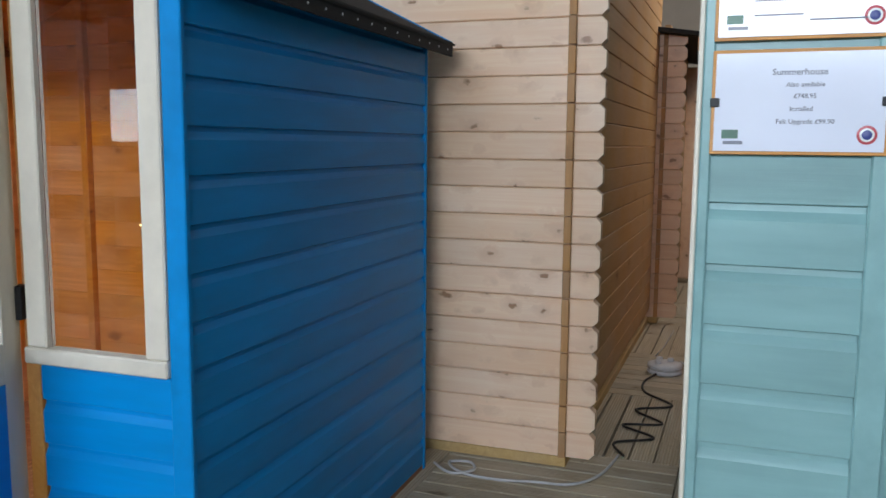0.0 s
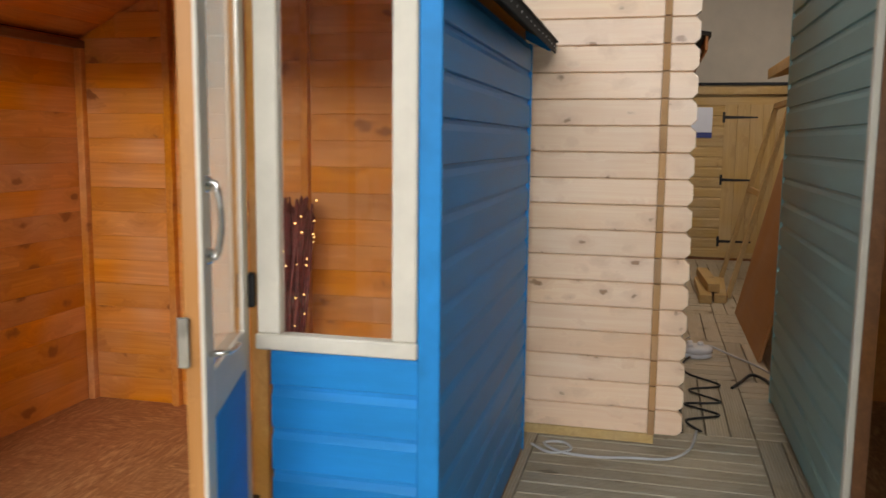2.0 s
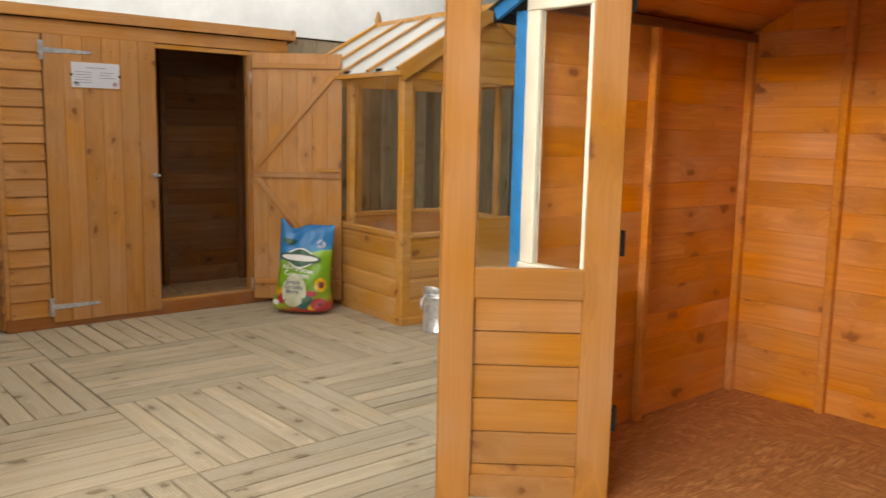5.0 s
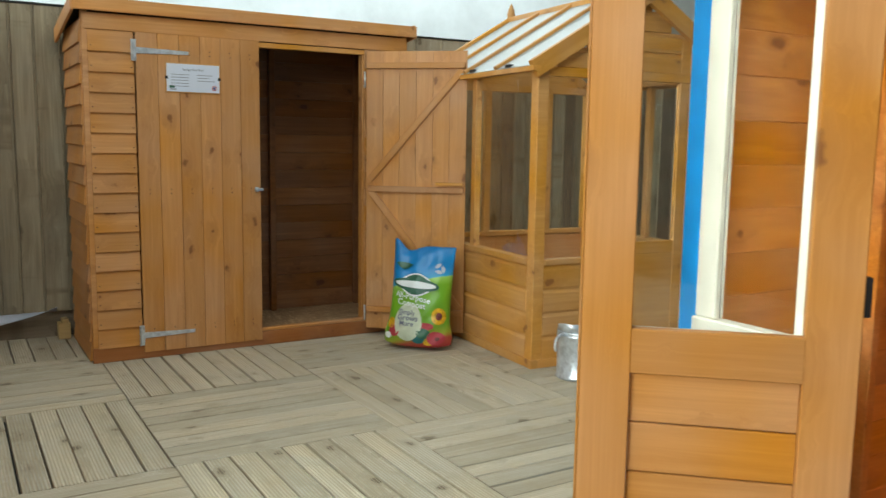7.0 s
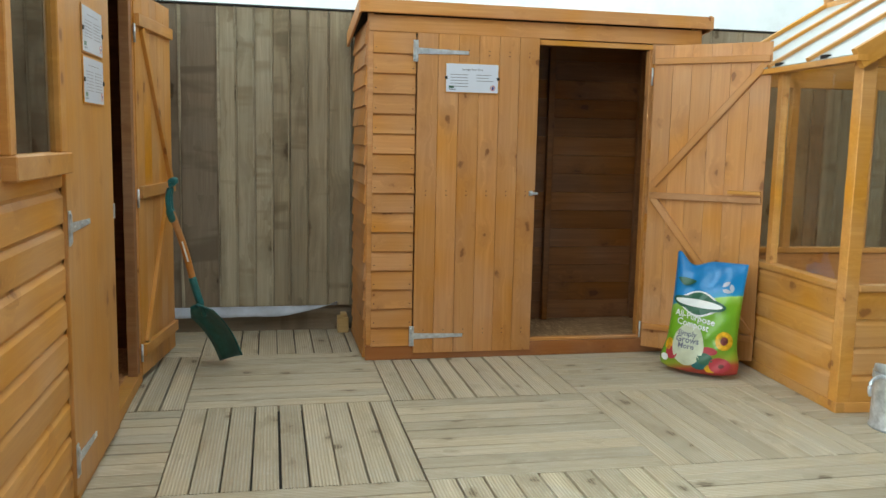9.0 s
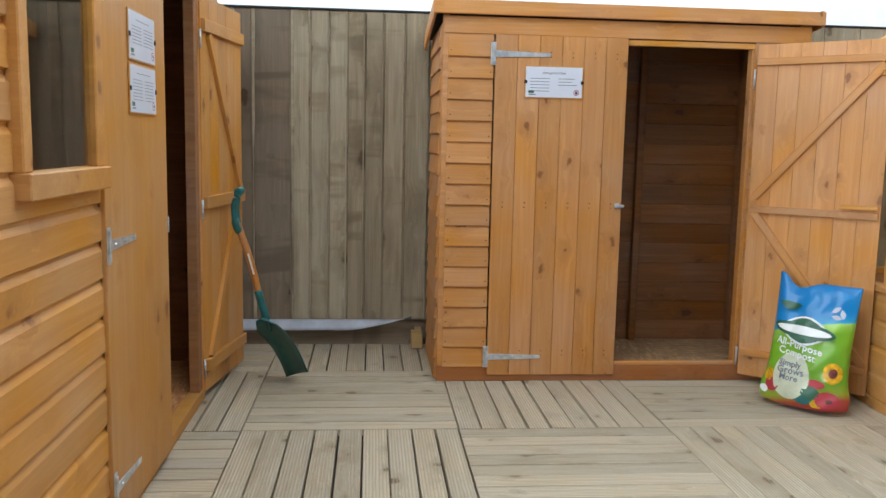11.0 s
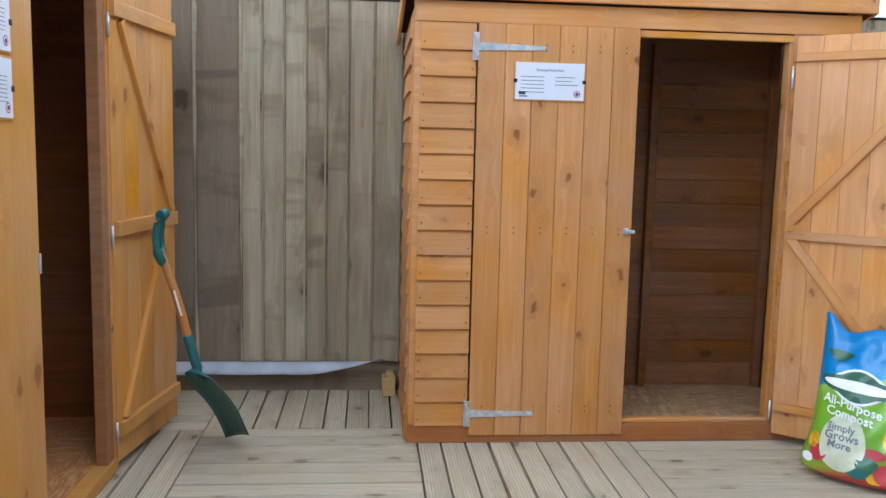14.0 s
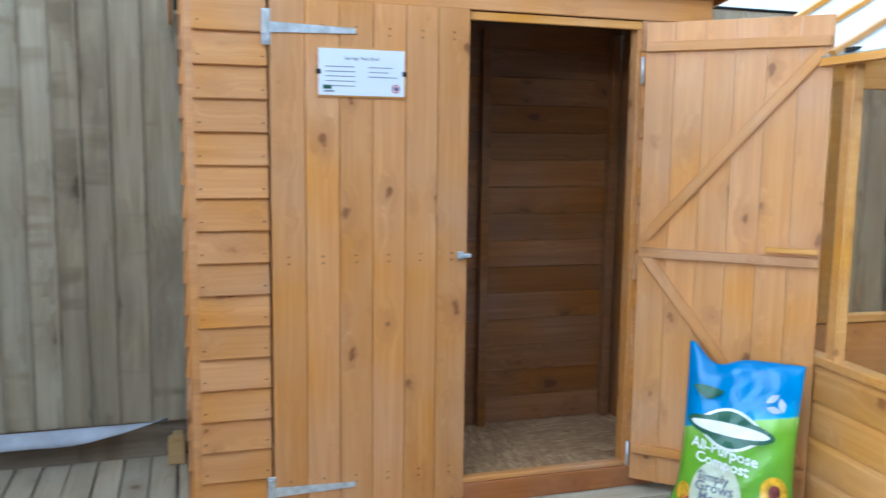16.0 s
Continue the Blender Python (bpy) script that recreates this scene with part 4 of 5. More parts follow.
for s in (0, 1):
    a = Vector((-0.06 if s == 0 else GX + 0.06, 0, GE + 0.045 - 0.06 * slope))
    b = Vector((GX / 2, 0, GR))
    d = (b - a)
    nrm = Vector((-d.z, 0, d.x)) if s == 0 else Vector((d.z, 0, -d.x))
    nrm = nrm if nrm.z > 0 else -nrm
    for i, y in enumerate((-0.05, 0.325, 0.70, 1.075, GY + 0.01)):
        board("glazing_bar" if 0 < i < 4 else "barge_board", gh, (a + b) / 2 + Vector((0, y + 0.02, 0)) - (nrm.normalized() * (0.06 if i in (0, 4) else 0)), d, nrm, d.length, 0.032 if 0 < i < 4 else 0.035, 0.03 if 0 < i < 4 else 0.095, HONEY)
    for i in range(4):
        y0 = -0.02 + 0.375 * i
        bm = bmesh.new()
        box(bm, (-d.length / 2, -0.18, 0), (d.length / 2, 0.18, 0.004))
        o = part("roof_pane", bm, ACRYLIC, gh)
        o.matrix_basis = framed((a + b) / 2 + Vector((0, y0 + 0.1875, 0)) + nrm.normalized() * 0.008, d, nrm)
        o.visible_shadow = False
    for y in (0.2, 0.62, 1.05):
        part("pane_clip", boxed((a.x - 0.004, y, a.z + 0.006), (a.x + 0.03, y + 0.05, a.z + 0.03), 0.001), BLACKIRON, gh)
    board("eave_rail", gh, a + Vector((0.02 if s == 0 else -0.02, GY / 2, -0.02)), (0, 1, 0), (0, 0, 1), GY + 0.1, 0.05, 0.028, HONEY)
part("ridge", boxed((GX / 2 - 0.02, -0.06, GR - 0.05), (GX / 2 + 0.02, GY + 0.05, GR + 0.035), 0.003), HONEY, gh)
part("finial", turn_bm(lathe([(0.022, -0.02), (0.03, 0.02), (0.022, 0.05), (0.012, 0.08), (0.0, 0.10)], 10), pose(GX / 2, GY + 0.02, GR + 0.035)), HONEY, gh)

# ---- watering can ----
can = thing("watering_can", pose(2.255, -1.47, 0, 0, 0, 20), "galvanised steel watering can beside the greenhouse", "watering can")
part("body", lathe([(0.0, 0.005), (0.112, 0.005), (0.118, 0.0), (0.118, 0.012), (0.113, 0.02), (0.113, 0.225), (0.117, 0.23), (0.117, 0.238), (0.112, 0.243), (0.116, 0.25), (0.116, 0.258), (0.11, 0.262), (0.108, 0.25), (0.105, 0.03), (0, 0.03)], 32), STEEL, can)
_bm = bmesh.new()
_a, _b2 = [], []
for k in range(17):
    t = math.pi * k / 16 + math.pi / 2
    _a.append(_bm.verts.new((0.114 * math.cos(t), 0.114 * math.sin(t), 0.258)))
    _b2.append(_bm.verts.new((0.105 * math.cos(t) - 0.03 * math.sin(math.pi * k / 16), 0.10 * math.sin(t), 0.262 + 0.05 * math.sin(math.pi * k / 16))))
for k in range(16):
    _bm.faces.new((_a[k], _a[k + 1], _b2[k + 1], _b2[k])).smooth = True
_o = part("collar", _bm, STEEL, can)
_o.modifiers.new("thick", "SOLIDIFY").thickness = 0.002
part("handle", tube(smooth_path([(-0.10, 0.01, 0.24), (-0.15, 0.015, 0.255), (-0.195, 0.02, 0.235), (-0.205, 0.02, 0.20), (-0.195, 0.02, 0.175)]), 0.0085, 8), STEEL, can)
part("spout", tube([(0.09, 0.0, 0.04), (0.20, -0.01, 0.16), (0.27, -0.015, 0.27)], [0.03, 0.02, 0.014], 12), STEEL, can)

# ---- blue summerhouse ----
# local x runs into it from its front, local y along the front
sh = thing("summerhouse", pose(0.98, -5.55, 0, 0, 0, 0.6), "blue summerhouse with cream windows, open doors and an orange-stained inside", "summerhouse")
SD, SW, SE, SF = 1.53, 2.13, 1.72, 0.075
SR = SE + 0.5 * SW / 2
Y0, Y1 = 0.50, 1.70
pitch = 0.1135
part("base_rail", boxed((0.012, 0.0, 0.0), (SD, SW, 0.06), 0), DARKIN, sh)
part("floor_panel", boxed((0.0, 0.02, 0.06), (SD - 0.02, SW - 0.02, SF), 0), STRAND, sh, "stained strand board floor")
part("threshold", boxed((-0.016, Y0, 0.0), (0.02, Y1, 0.07), 0.003), BLUE, sh, "blue painted threshold")
# outer shiplap
clad(sh, BLUE, "ship", (-0.0, SW, 0.02), (-1, 0, 0), SW, 0.02, SR, pitch, 0.014,
     holes=[(SW - Y1 - 0.06, SW - Y0 + 0.06, -1, 1.95), (0.0, SW - Y1, 0.775, 1.76), (SW - Y0, SW, 0.775, 1.76)],
     gable=lambda z: (max(0.0, (z - SE) / 0.5), SW - max(0.0, (z - SE) / 0.5)))
clad(sh, BLUE, "ship", (0.0, 0.012, 0.02), (0, -1, 0), SD, 0.02, SE + 0.02, pitch, 0.014)
clad(sh, BLUE, "ship", (SD, SW - 0.012, 0.02), (0, 1, 0), SD, 0.02, SE + 0.02, pitch, 0.014)
clad(sh, BLUE, "ship", (SD, 0, 0.02), (1, 0, 0), SW, 0.02, SR, pitch, 0.014, gable=lambda z: (max(0.0, (z - SE) / 0.5), SW - max(0.0, (z - SE) / 0.5)))
for y in (-0.006, SW - 0.05):
    part("corner_trim", boxed((-0.02, y, 0.0), (-0.001, y + 0.056, SE), 0.003), BLUE, sh)
    part("corner_trim", boxed((SD - 0.002, y if y < 0 else SW - 0.006, 0.0), (SD + 0.018, (y if y < 0 else SW - 0.006) + 0.012, SE), 0.003), BLUE, sh)
# lining: boards whose joints show
for start, out, width, gab in (((SD - 0.02, SW, SF), (-1, 0, 0), SW, True), ((SD, 0.024, SF), (0, 1, 0), SD - 0.02, False), ((0.02, SW - 0.024, SF), (0, -1, 0), SD - 0.04, False)):
    st = Vector(start)
    clad(sh, INSIDE, "flat", tuple(st), out, width, SF, SR if gab else SE + 0.06, pitch, 0.008, name="lining_board",
         gable=(lambda z: (max(0.03, (z - SE) / 0.5), SW - max(0.03, (z - SE) / 0.5))) if gab else None)
for y in (SW - 0.07, SW - 0.52, 0.95, 0.50, 0.035):
    part("batten", boxed((SD - 0.065, y, SF), (SD - 0.028, y + 0.036, SE + min(y, SW - y) * 0.5 - 0.02), 0.003), INSIDE, sh)
for y in (0.034, SW - 0.07):
    for x in (0.03, 0.62 if y < 1 else 0.72):
        part("batten", boxed((x, y, SF), (x + 0.036, y + 0.036, SE + 0.03), 0.003), INSIDE, sh)
part("wall_plate", boxed((0.0, SW - 0.072, SE + 0.01), (SD - 0.03, SW - 0.034, SE + 0.045), 0.003), DARKIN, sh)
part("wall_plate", boxed((0.0, 0.034, SE + 0.01), (SD - 0.03, 0.072, SE + 0.045), 0.003), DARKIN, sh)
# roof of two slopes: lining below, felt above
for s in (0, 1):
    eave = Vector((SD / 2, -0.085 if s == 0 else SW + 0.085, SE + 0.045 - 0.0425))
    ridge = Vector((SD / 2, SW / 2, SR + 0.045))
    d = ridge - eave
    nrm = Vector((1, 0, 0)).cross(d).normalized()
    nrm = nrm if nrm.z > 0 else -nrm
    n = 10
    for i in range(n):
        c = eave + d * ((i + 0.5) / n)
        # the outermost board takes the felt's black for a dark eave underside
        board("ceiling_board", sh, c, (1, 0, 0), nrm, SD + 0.06, d.length / n - 0.002, 0.012, INSIDE if i else FELT)
    bm = bmesh.new()
    box(bm, (-(SD + 0.12) / 2, -d.length / 2 - 0.012, 0), ((SD + 0.12) / 2, d.length / 2, 0.008))
    o = part("roof_felt", bm, FELT, sh, "black mineral felt")
    o.matrix_basis = Matrix.Translation((eave + d / 2) + nrm * 0.013) @ Matrix(((1, 0, 0), tuple(d.normalized()), tuple(nrm))).transposed().to_4x4()
    # the felt turned down over the edge, held by clout nails
    y = eave.y - 0.012 if s == 0 else eave.y + 0.004
    part("felt_edge", boxed((-0.045, y, eave.z - 0.035), (SD + 0.052, y + 0.008, eave.z + 0.022), 0.002), FELT, sh)
    for i in range(16):
        o = part("clout_nail", lathe([(0.0, 0.002), (0.0035, 0.0015), (0.0045, 0)], 6), STEEL, sh)
        o.matrix_basis = pose(-0.01 + 0.102 * i, y if s == 0 else y + 0.008, eave.z - 0.012, 90 if s == 0 else -90)
    for x in (-0.05, SD + 0.035):
        e0, r0 = Vector((x + 0.01, eave.y, eave.z)), Vector((x + 0.01, ridge.y, ridge.z))
        o = board("barge_board", sh, (e0 + r0) / 2 - nrm * 0.03, r0 - e0, nrm, (r0 - e0).length, 0.018, 0.055, BLUE)
# boarded gables behind the lining
for x in (0.012, SD - 0.0195):
    bm = bmesh.new()
    ring = [(0.03, SE - 0.2), (SW - 0.03, SE - 0.2), (SW - 0.03, SE + 0.055), (SW / 2, SR + 0.04), (0.03, SE + 0.055)]
    if x < 0.5:
        ring = [(0.03, SE + 0.03), (SW - 0.03, SE + 0.03), (SW / 2, SR + 0.03)]
    lo = [bm.verts.new((x, y, z)) for y, z in ring]
    hi = [bm.verts.new((x + 0.008, y, z)) for y, z in ring]
    bm.faces.new(lo[::-1]), bm.faces.new(hi)
    for i in range(len(ring)):
        n = (i + 1) % len(ring)
        bm.faces.new((lo[i], lo[n], hi[n], hi[i]))
    bmesh.ops.recalc_face_normals(bm, faces=bm.faces)
    part("gable_lining", bm, INSIDE, sh)
# front posts and windows
for y in (Y0 - 0.045, Y1):
    part("door_jamb", boxed((-0.004, y, 0.06), (0.04, y + 0.045, 1.94), 0.003), HONEY, sh)
part("door_head", boxed((-0.004, Y0 - 0.045, 1.94), (0.04, Y1 + 0.045, 1.985), 0.003), HONEY, sh)


def front_window(y0, y1):
    """A fixed window with a cream frame standing proud of the boards."""
    w = part("window", boxed((-0.028, y0, 1.715), (0.01, y1, 1.775), 0.004), CREAM, sh, "cream painted window frame")
    part("window_sill", boxed((-0.034, y0 - 0.004, 0.797), (0.012, y1 + 0.004, 0.838), 0.004), CREAM, w)
    for a in (y0, y1 - 0.062):
        part("window_frame", boxed((-0.026, a, 0.838), (0.01, a + 0.062, 1.715), 0.004), CREAM, w)
    pane(w, (-0.006, y0 + 0.062, 0.838), (-0.006, y1 - 0.062, 1.715), 0)
    part("inner_frame", boxed((0.014, y0, 0.76), (0.04, y1, 0.80), 0.002), INSIDE, w)


front_window(0.052, Y0 - 0.03)
front_window(Y1 + 0.035, SW - 0.052)


def house_door(m, width, stile, bottom, mid, top, outer):
    """A half-glazed door. Local x from the hinge, z up; outer: the side of y with the painted face."""
    d = thing("door", m, "", "")
    d.parent = sh
    for k in ("label", "category"):
        if k in d:
            del d[k]
    pieces = [((0, 0), (stile, top)), ((width - stile, 0), (width, top)), ((stile, mid), (width - stile, mid + 0.10)), ((stile, top - 0.09), (width - stile, top))]
    for (x0, z0), (x1, z1) in pieces:
        for side, mat, lab in ((outer, CREAM, "cream painted face"), (-outer, DOORPINE, "")):
            up = (z1 - z0) > (x1 - x0)
            board("stile" if up else "rail", d, ((x0 + x1) / 2, 0, (z0 + z1) / 2), (0, 0, 1) if up else (1, 0, 0), (0, side, 0),
                  max(z1 - z0, x1 - x0), min(z1 - z0, x1 - x0), 0.008 if side == outer else 0.03, mat)
    part("lower_panel", boxed((stile + 0.001, 0.004 * outer, bottom), (width - stile - 0.001, 0.010 * outer, mid), 0), BLUE, d, "blue painted lower panel")
    rows = 6
    h = (mid - bottom) / rows
    for i in range(rows):
        board("panel_board", d, (width / 2, -0.001 * outer, bottom + h * (i + 0.5)), (1, 0, 0), (0, -outer, 0), width - 2 * stile - 0.002, h - 0.003, 0.011, DOORPINE)
    pane(d, (stile, 0, mid + 0.10), (width - stile, 0, top - 0.09), 1)
    for z in (0.25, 0.845, 1.62):
        part("hinge", boxed((-0.022, 0.012 * outer - 0.012, z), (0.018, 0.012 * outer + 0.012, z + 0.085), 0.002), BLACKIRON, d, "dark steel butt hinge")
    return d


# left leaf is folded back before its window, its stained inner face to the doorway
LW = 0.575
left = house_door(pose(0.012, 1.668, 0.06, 0, 0, 137), LW, 0.11, 0.01, 0.70, 1.86, -1)
part("ledge", boxed((0.11, 0.012, 0.01), (LW - 0.11, 0.024, 0.09), 0.002), DOORPINE, left)
part("door_edge", boxed((LW - 0.001, -0.0095, 0), (LW + 0.005, 0.031, 1.86), 0.002), DOORPINE, left)
# right leaf swings wider; handle and latch on its cream face
right = house_door(pose(-0.022, 0.502, 0.06, 0, 0, 180 + 17.5), 0.525, 0.082, 0.01, 0.70, 1.86, 1)
part("pull_handle", tube(smooth_path([(0.478, 0.01, 1.04), (0.478, 0.026, 1.042), (0.478, 0.036, 1.11), (0.478, 0.026, 1.178), (0.478, 0.01, 1.18)]), 0.0065, 8), CHROME, right, "brushed chrome pull handle")
for z in (1.04, 1.18):
    part("rose", turn_bm(lathe([(0.0, 0.012), (0.014, 0.01), (0.018, 0)], 12), pose(0.478, 0.008, z, -90)), CHROME, right)
part("lever", tube(smooth_path([(0.485, 0.008, 0.845), (0.485, 0.04, 0.848), (0.44, 0.048, 0.845), (0.39, 0.048, 0.842)]), 0.006, 8), CHROME, right, "thin chrome lever")
part("latch", boxed((0.512, -0.042, 0.83), (0.538, -0.018, 0.93), 0.003), CHROME, right, "chrome rim latch")

# ---- vase of lit twigs ----
vase = thing("twig_lamp", pose(2.20, -4.57, SF), "tall bundle of dark red twigs wrapped with warm fairy lights", "lamp")
part("base", lathe([(0.0, 0.0), (0.086, 0.0), (0.084, 0.012), (0.07, 0.07), (0.062, 0.14), (0.064, 0.30), (0.06, 0.31), (0.0, 0.31)], 16), TWIG, vase, "woven dark red foot")
for z in (0.12, 0.16, 0.20, 0.24):
    part("binding", lathe([(0.063, z - 0.006), (0.069, z), (0.063, z + 0.006)], 16), TWIG, vase)
_rng = random.Random(11)
tips = []
for i in range(150):
    a, r = _rng.uniform(0, 2 * math.pi), math.sqrt(_rng.random())
    top = _rng.uniform(0.93, 1.02) if r < 0.9 else _rng.uniform(0.9, 1.0)
    p0 = Vector((0.058 * r * math.cos(a), 0.058 * r * math.sin(a), 0.26))
    p1 = Vector((0.135 * r * math.cos(a + 0.2), 0.135 * r * math.sin(a + 0.2), top))
    pm = (p0 + p1) / 2 + Vector((_rng.uniform(-0.015, 0.015), _rng.uniform(-0.015, 0.015), 0))
    pm = pm * 1.0
    part("twig", tube([p0, pm, p1], [0.008, 0.0075, 0.0055], 5), TWIG, vase)
    tips.append((p0, pm, p1))
_me = mesh_of(lathe([(0.0, -0.0033), (0.0023, -0.0023), (0.0033, 0), (0.0023, 0.0023), (0.0, 0.0033)], 8), "bulb", BULB)
for i in range(90):
    p0, pm, p1 = tips[_rng.randrange(len(tips))]
    s = _rng.uniform(0.12, 1.0)
    p = p0.lerp(p1, s) if s < 0.97 else p1
    rad = Vector((p.x, p.y, 0))
    rad = rad.normalized() if rad.length > 1e-4 else Vector((1, 0, 0))
    o = new("bulb", _me)
    o.parent = vase
    o.location = Vector((rad.x, rad.y, 0)) * max(0.066 + 0.078 * s, math.hypot(p.x, p.y)) * 0.98 + Vector((0, 0, p.z + 0.01))

# ---- log cabins ----


def cabin(x0, length, y_end, height, label, pitch=0.1128, front=True, over=0.11, depth=2.6):
    """A log cabin: a front wall facing -x whose logs cross a side wall along x."""
    c = thing("log_cabin", pose(x0, y_end, 0), label, "cabin", "log cabins")
    n = int(height / pitch)
    part("bearer", boxed((0.01, over + 0.01, -0.002), (length, depth, 0.045), 0.003), TREATED, c, "green-tinged treated bearer")
    for r in range(n):
        z = 0.045 + pitch * (r + 0.5)
        board("log", c, (0.05, depth / 2, z), (0, -1, 0), (-1, 0, 0), depth, pitch, 0.045, LOG, "log", 0.022)
        # side logs take the shaded copy of the spruce
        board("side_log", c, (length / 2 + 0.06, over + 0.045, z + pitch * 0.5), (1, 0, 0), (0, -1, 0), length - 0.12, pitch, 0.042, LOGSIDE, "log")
    for r in range(n):
        z = 0.045 + pitch * (r + 0.5)
        board("log_end", c, (0.0, over + 0.022, z + pitch * 0.02), (0, 0, 1), (-1, 0, 0), pitch - 0.006, 0.03, 0.018 + 0.004 * (r % 2), BATTEN, "flat")
    return c


cab1 = cabin(2.735, 3.2, -6.205, 2.6, "pale raw spruce log cabin with interlocked corners")
cab2 = cabin(5.85, 2.1, -6.29, 2.25, "pale spruce log cabin further along the passage", over=0.13)
_r = boxed((-0.15, -0.12, 0), (2.3, 2.7, 0.03), 0)
for v in _r.verts:
    v.co.z += 2.12 + 0.35 * min(1.2, max(0, v.co.y + 0.12))
part("roof", _r, FELT, cab2, "black felted roof edge")
part("fascia", boxed((-0.14, -0.10, 2.02), (2.28, -0.08, 2.12), 0.002), STAIN, cab2)
part("end_log", boxed((2.06, 0.02, 0.045), (2.1, 0.2, 2.1), 0.01), LOG, cab2)

# ---- teal summerhouse across the passage ----
gs = thing("teal_summerhouse", pose(1.82, -6.68, 0), "pale teal summerhouse with its door open", "summerhouse")
clad(gs, TEAL, "ship", (1.72, 0.0, 0.03), (0, 1, 0), 1.70, 0.03, 2.25, 0.1135, 0.014)
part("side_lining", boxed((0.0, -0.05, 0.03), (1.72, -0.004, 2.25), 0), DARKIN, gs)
part("corner_trim", boxed((-0.008, -0.006, 0.0), (0.03, 0.017, 2.25), 0.003), CREAM, gs, "off-white corner trim")
part("corner_trim", boxed((1.70, -0.03, 0.0), (1.722, 0.016, 2.25), 0.003), TEAL, gs)
part("back_wall", boxed((1.68, -1.9, 0.03), (1.72, -0.05, 2.25), 0), INSIDE, gs)
part("end_wall", boxed((0.0, -1.94, 0.03), (1.72, -1.9, 2.25), 0), INSIDE, gs)
part("front_wall", boxed((0.0, -1.9, 0.03), (0.04, -0.78, 2.25), 0.003), TEAL, gs)
part("porch_wall", boxed((-0.82, -0.82, 0.03), (0.0, -0.78, 2.25), 0.003), TEAL, gs)
part("floor_panel", boxed((0.0, -1.9, 0.02), (1.68, -0.05, 0.06), 0), STRAND, gs)
part("roof", boxed((-0.05, -2.0, 2.25), (1.8, 0.04, 2.3), 0), FELT, gs)
leaf = part("door", boxed((-0.80, -0.78, 0.02), (-0.786, 0.02, 2.2), 0), TEAL, gs, "teal boarded door, open")
for r in range(19):
    z = -0.0165 + 0.1145 * (r + 1.5)
    board("door_board", leaf, (-0.80, -0.1225, z), (0, -1, 0), (-1, 0, 0), 0.285, 0.1145, 0.014, TEAL, "ship")
for y, w in ((0.0, 0.02), (-0.315, 0.05), (-0.75, 0.06)):
    part("door_trim", boxed((-0.822, y, 0.02), (-0.80, y + w, 2.2), 0.003), TEAL, leaf)
part("door_edge", boxed((-0.815, 0.0205, 0.02), (-0.775, 0.03, 2.2), 0.002), CREAM, leaf, "off-white door edge")
for z, title, rows in ((1.425, "Summerhouse", [("Also available", 0.01, 0.03), ("£748.95", 0.01, 0.01), ("Installed", 0.005, -0.012), ("Felt Upgrade £99.90", 0.012, -0.034)]),
                       (1.625, "", [(0.08, -0.04, -0.05), (0.08, -0.04, -0.025), (0.08, -0.04, 0.0), (0.10, 0.06, -0.06), (0.08, -0.04, 0.025)])):
    price_sign(pose(1.0 - 0.0055, -6.822, z, 90, 0, -90), 0.278, 0.172, title, rows, "large glossy laminated price card on the teal door", 0.0135)

# ---- cables and reel in the passage ----
reel = thing("extension_reel", pose(4.43, -6.34, 0.0), "round white extension cable reel with plugs in it", "cable reel")
part("drum", lathe([(0.0, 0.0), (0.13, 0.0), (0.145, 0.012), (0.14, 0.03), (0.125, 0.034), (0.125, 0.05), (0.145, 0.056), (0.14, 0.078), (0.10, 0.09), (0.0, 0.09)], 24), WHITEPLASTIC, reel)
part("winding", lathe([(0.127, 0.034), (0.138, 0.038), (0.138, 0.048), (0.127, 0.051)], 24), GREYCABLE, reel)
reel.scale = (0.72, 0.72, 0.72)
for x, y in ((-0.05, 0.05), (0.04, -0.04), (0.05, 0.05)):
    part("plug", boxed((x - 0.03, y - 0.025, 0.088), (x + 0.03, y + 0.025, 0.118), 0.008), WHITEPLASTIC, reel)
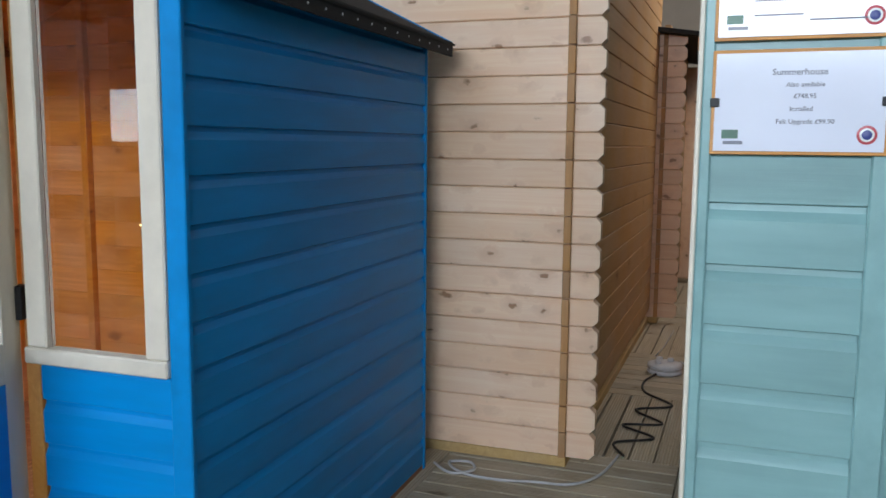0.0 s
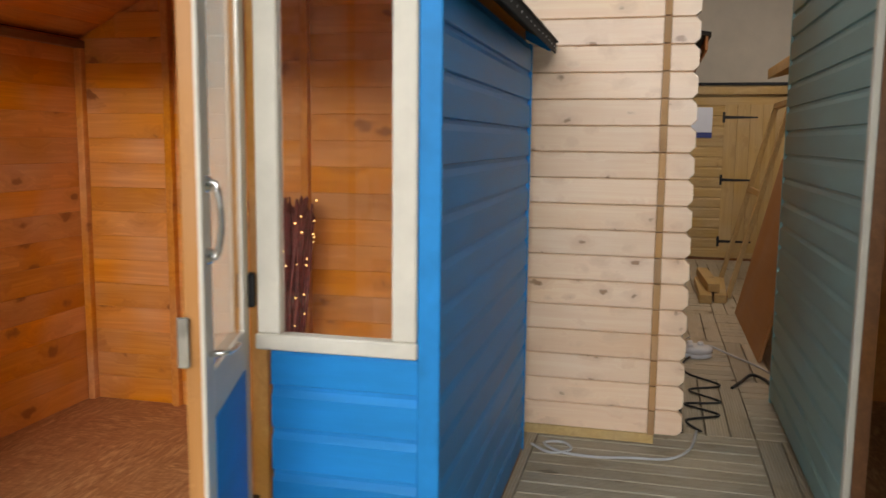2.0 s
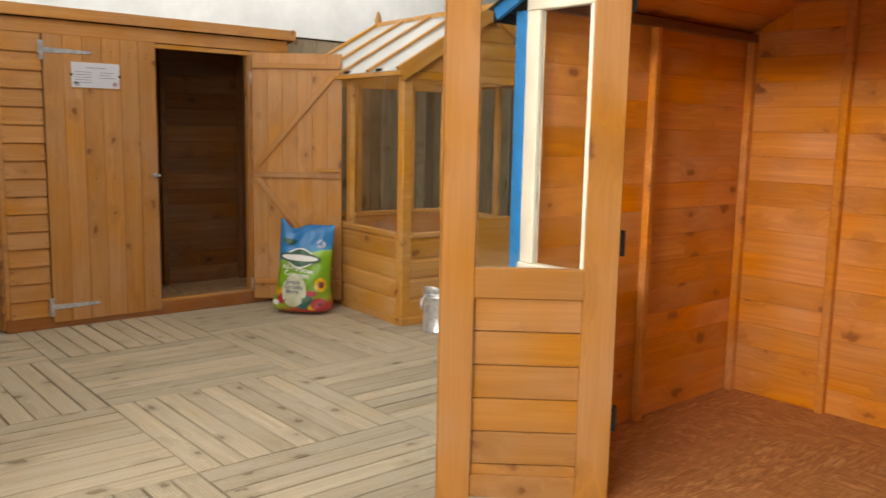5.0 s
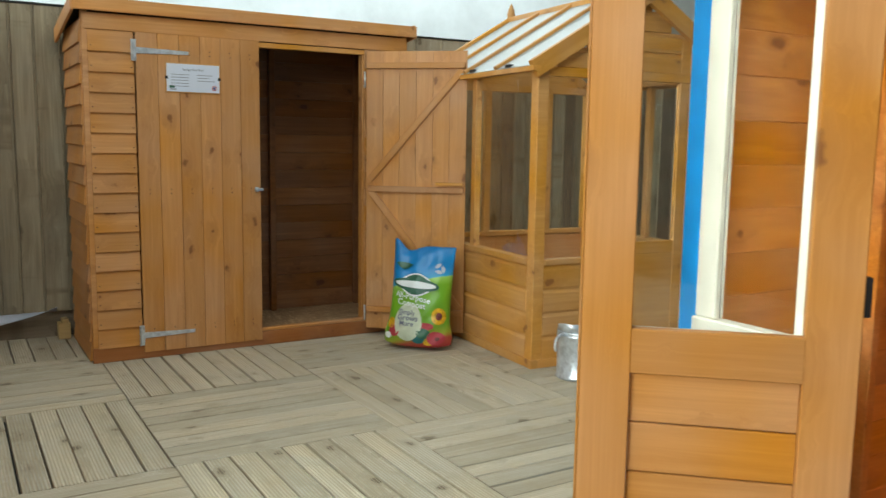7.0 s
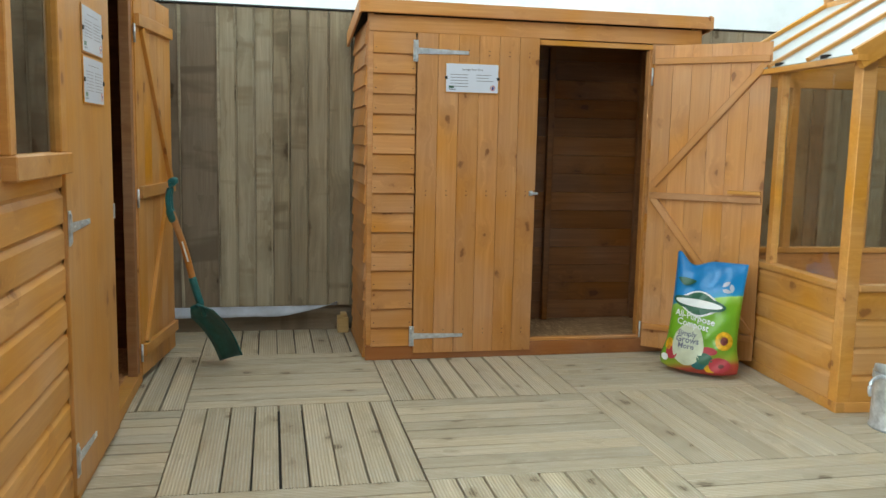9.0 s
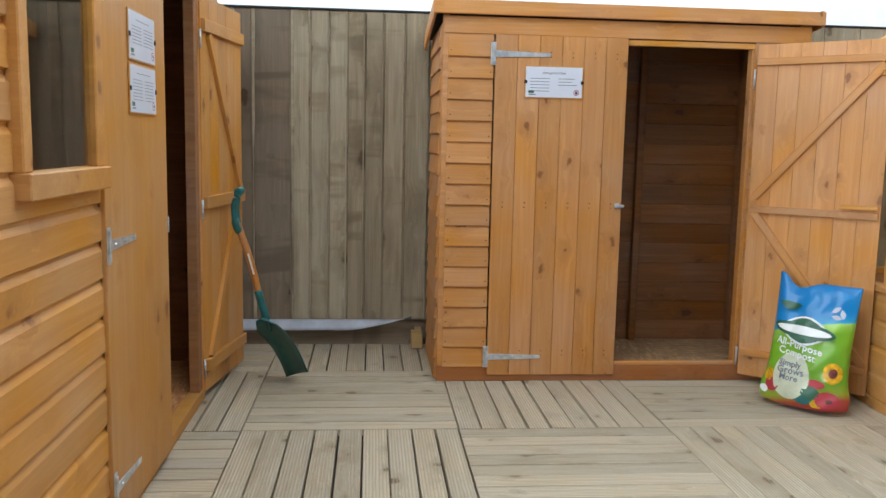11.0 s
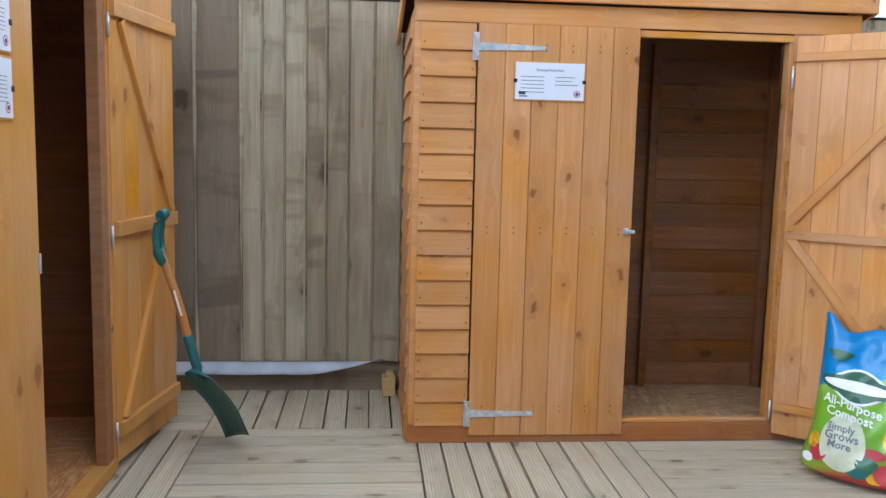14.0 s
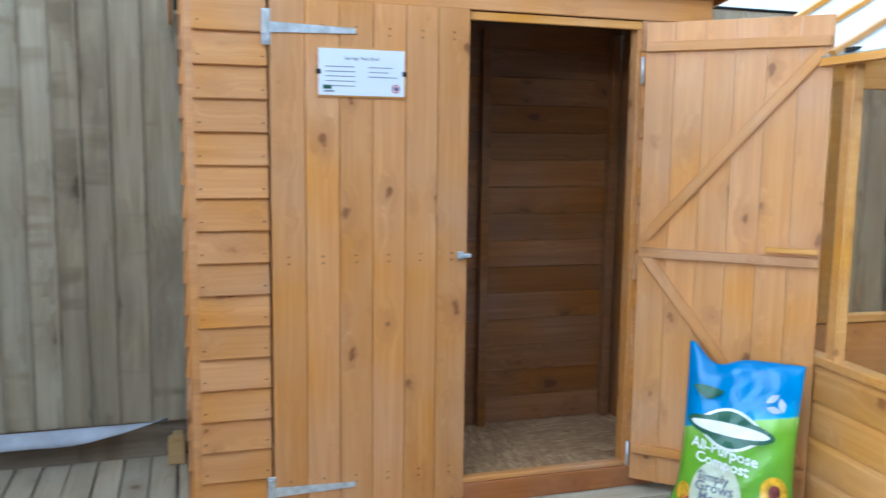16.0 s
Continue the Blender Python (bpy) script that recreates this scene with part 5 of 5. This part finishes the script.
for pts, r, mat, lab in (
    ([(2.55, -5.57, 0.02), (2.50, -5.66, 0.008), (2.56, -5.74, 0.008), (2.64, -5.70, 0.008), (2.60, -5.62, 0.012), (2.52, -5.70, 0.008), (2.5, -5.85, 0.008), (2.53, -6.0, 0.008), (2.56, -6.15, 0.008), (2.70, -6.24, 0.008), (2.95, -6.28, 0.008)], 0.006, GREYCABLE, "pale grey cable curled on the decking"),
    ([(2.95, -6.30, 0.008), (3.10, -6.24, 0.008), (3.22, -6.40, 0.008), (3.36, -6.24, 0.008), (3.44, -6.42, 0.008), (3.62, -6.27, 0.008), (3.75, -6.44, 0.008), (3.95, -6.28, 0.008), (4.15, -6.25, 0.008), (4.3, -6.3, 0.02)], 0.006, BLACKCABLE, "black curly cable on the decking"),
    ([(3.72, -6.50, 0.008), (3.85, -6.56, 0.012), (3.98, -6.63, 0.02), (3.9, -6.70, 0.012), (3.75, -6.72, 0.008)], 0.009, BLACKCABLE, "thick black cable on the decking"),
    ([(4.53, -6.42, 0.05), (4.45, -6.56, 0.012), (4.25, -6.68, 0.008), (4.1, -6.74, 0.008)], 0.006, GREYCABLE, "white cable running from the reel"),
    ([(4.42, -6.30, 0.12), (4.7, -6.26, 0.03), (5.1, -6.28, 0.01), (5.6, -6.3, 0.01)], 0.004, GREYCABLE, "thin white cable on the decking"),
):
    ob = new("cable", mesh_of(tube(smooth_path(pts, 8), r, 6), "cable", mat))
    tagged(ob, lab, "cable", "cables in the passage")

# ---- far end of the passage ----
far = thing("treated_shed", pose(9.05, -8.6, 0), "pale treated timber shed with black hinges at the passage end", "shed")
clad(far, TREATED, "ship", (0, 3.0, 0.03), (-1, 0, 0), 3.0, 0.03, 1.9, 0.115, 0.016, holes=[(1.18, 2.0, 0.1, 1.78)])
for i in range(6):
    board("door_board", far, (0.0, 1.754 - 0.137 * i, 0.93), (0, 0, 1), (-1, 0, 0), 1.66, 0.135, 0.018, TREATED)
part("fascia", boxed((-0.06, -0.05, 1.87), (-0.03, 3.05, 1.97), 0.003), TREATED, far)
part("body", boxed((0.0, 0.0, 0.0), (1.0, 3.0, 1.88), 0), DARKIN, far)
part("roof", boxed((-0.08, -0.08, 1.97), (1.1, 3.08, 2.0), 0), FELT, far)
for z in (0.22, 0.92, 1.62):
    strap_hinge(far, (-0.02, 1.83, z), (0, -1, 0), (-1, 0, 0), 0.36, BLACKIRON)
poster = thing("notice", pose(9.03, -6.53, 1.56, 90, 0, -90), "white and blue notice on the treated shed", "sign")
part("sheet", boxed((-0.12, -0.17, 0), (0.12, 0.17, 0.004), 0), CARD, poster)
part("blue_band", boxed((-0.12, -0.17, 0.0042), (0.12, -0.11, 0.006), 0), NAVYINK, poster)
shed2 = thing("stored_shed", pose(5.2, -7.25, 0), "brown timber shed behind the leaning boards", "shed")
clad(shed2, TREATED, "lap", (2.2, 0, 0.03), (0, 1, 0), 2.2, 0.03, 1.9, 0.12, 0.018)
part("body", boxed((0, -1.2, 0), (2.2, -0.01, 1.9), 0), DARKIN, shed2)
_r = boxed((-0.1, -1.3, 0), (2.3, 0.22, 0.09), 0.003)
for v in _r.verts:
    v.co.z += 1.93 + 0.25 * max(0, -v.co.y)
part("roof", _r, TREATED, shed2, "pale timber roof edge")


def leaning(name, x0, x1, y_foot, lean, height, t, material, label, cat):
    """A sheet or rail that leans against the stored shed."""
    ob = thing(name, pose(x0, y_foot, 0, lean, 0, 0), label, cat)
    part("sheet", boxed((0, -t, 0.002), (x1 - x0, 0, height), 0.003), material, ob)
    return ob


leaning("board_sheet", 4.35, 5.9, -6.70, 13, 1.25, 0.02, PLY, "large brown pressed board leaning against a shed", "board")
leaning("board_sheet", 5.95, 6.5, -6.80, 13, 1.6, 0.02, BLACKIRON, "dark sheet leaning behind the brown board", "board")
rk = thing("wooden_rack", pose(6.55, -6.72, 0, 14, 0, 0), "loose timber frame leaning against the shed", "frame")
for a, b in [((0.0, 0, 0), (0.05, 0.04, 1.75)), ((0.9, 0, 0), (0.95, 0.04, 1.75)), ((0.05, 0, 1.70), (0.9, 0.04, 1.75)), ((0.05, 0, 0.9), (0.9, 0.04, 0.95))]:
    part("rail", boxed(a, b, 0.003), TREATED, rk)
for i, (x, y, z, l) in enumerate([(6.3, -6.62, 0, 1.0), (6.25, -6.50, 0, 1.0), (6.4, -6.57, 0.075, 0.95)]):
    ob = thing("timber_offcut", pose(x, y, z, 0, 0, 3 * (i - 1)), "short treated timber lying in a stack on the decking", "timber", "stacked timbers")
    part("timber", boxed((0, -0.05, 0), (l, 0.05, 0.072), 0.004), TREATED, ob)
    if i < 2:
        part("bearer", boxed((0.1, -0.06, 0.0), (0.16, -0.051, 0.06), 0.002), DARKIN, ob)

# ---- decking tiles ----
TS, NB = 0.962, 9
X0, Y0T = 0.045, -0.765
_rest = bmesh.new()
_rng = random.Random(2)
count = 0
pitch = TS / NB
for i in range(-4, 10):
    for j in range(-8, 3):
        cx, cy = X0 + TS * (i + 0.5), Y0T + TS * (j + 0.5)
        along = (1, 0, 0) if (i + j) % 2 else (0, 1, 0)
        yard = -2 <= i <= 1 and -4 <= j <= 1
        lane = i in (2, 3, 4) and j in (-6, -7) or (i in (2,) and j in (-1, -2, 0))
        if cx < -4 or cy < -8.2:
            continue
        for b in range(NB):
            off = (b - (NB - 1) / 2) * pitch
            c = Vector((cx, cy + off, -0.03)) if along[0] else Vector((cx + off, cy, -0.03))
            c.z += _rng.uniform(-0.0015, 0.0012)
            wid = pitch - _rng.choice((0.004, 0.006, 0.010, 0.014))
            if yard or lane:
                board("deck_board", floor, c, along, (0, 0, 1), TS - 0.006, round(wid, 3), 0.03, DECK)
                count += 1
            else:
                h, l = wid / 2, TS / 2 - 0.003
                s = (l, h) if along[0] else (h, l)
                box(_rest, (c.x - s[0], c.y - s[1], -0.03), (c.x + s[0], c.y + s[1], c.z + 0.03))
_o = part("outer_decking", _rest, DECK, floor)
tagged(_o, "weathered decking boards further off", kind="stuff")
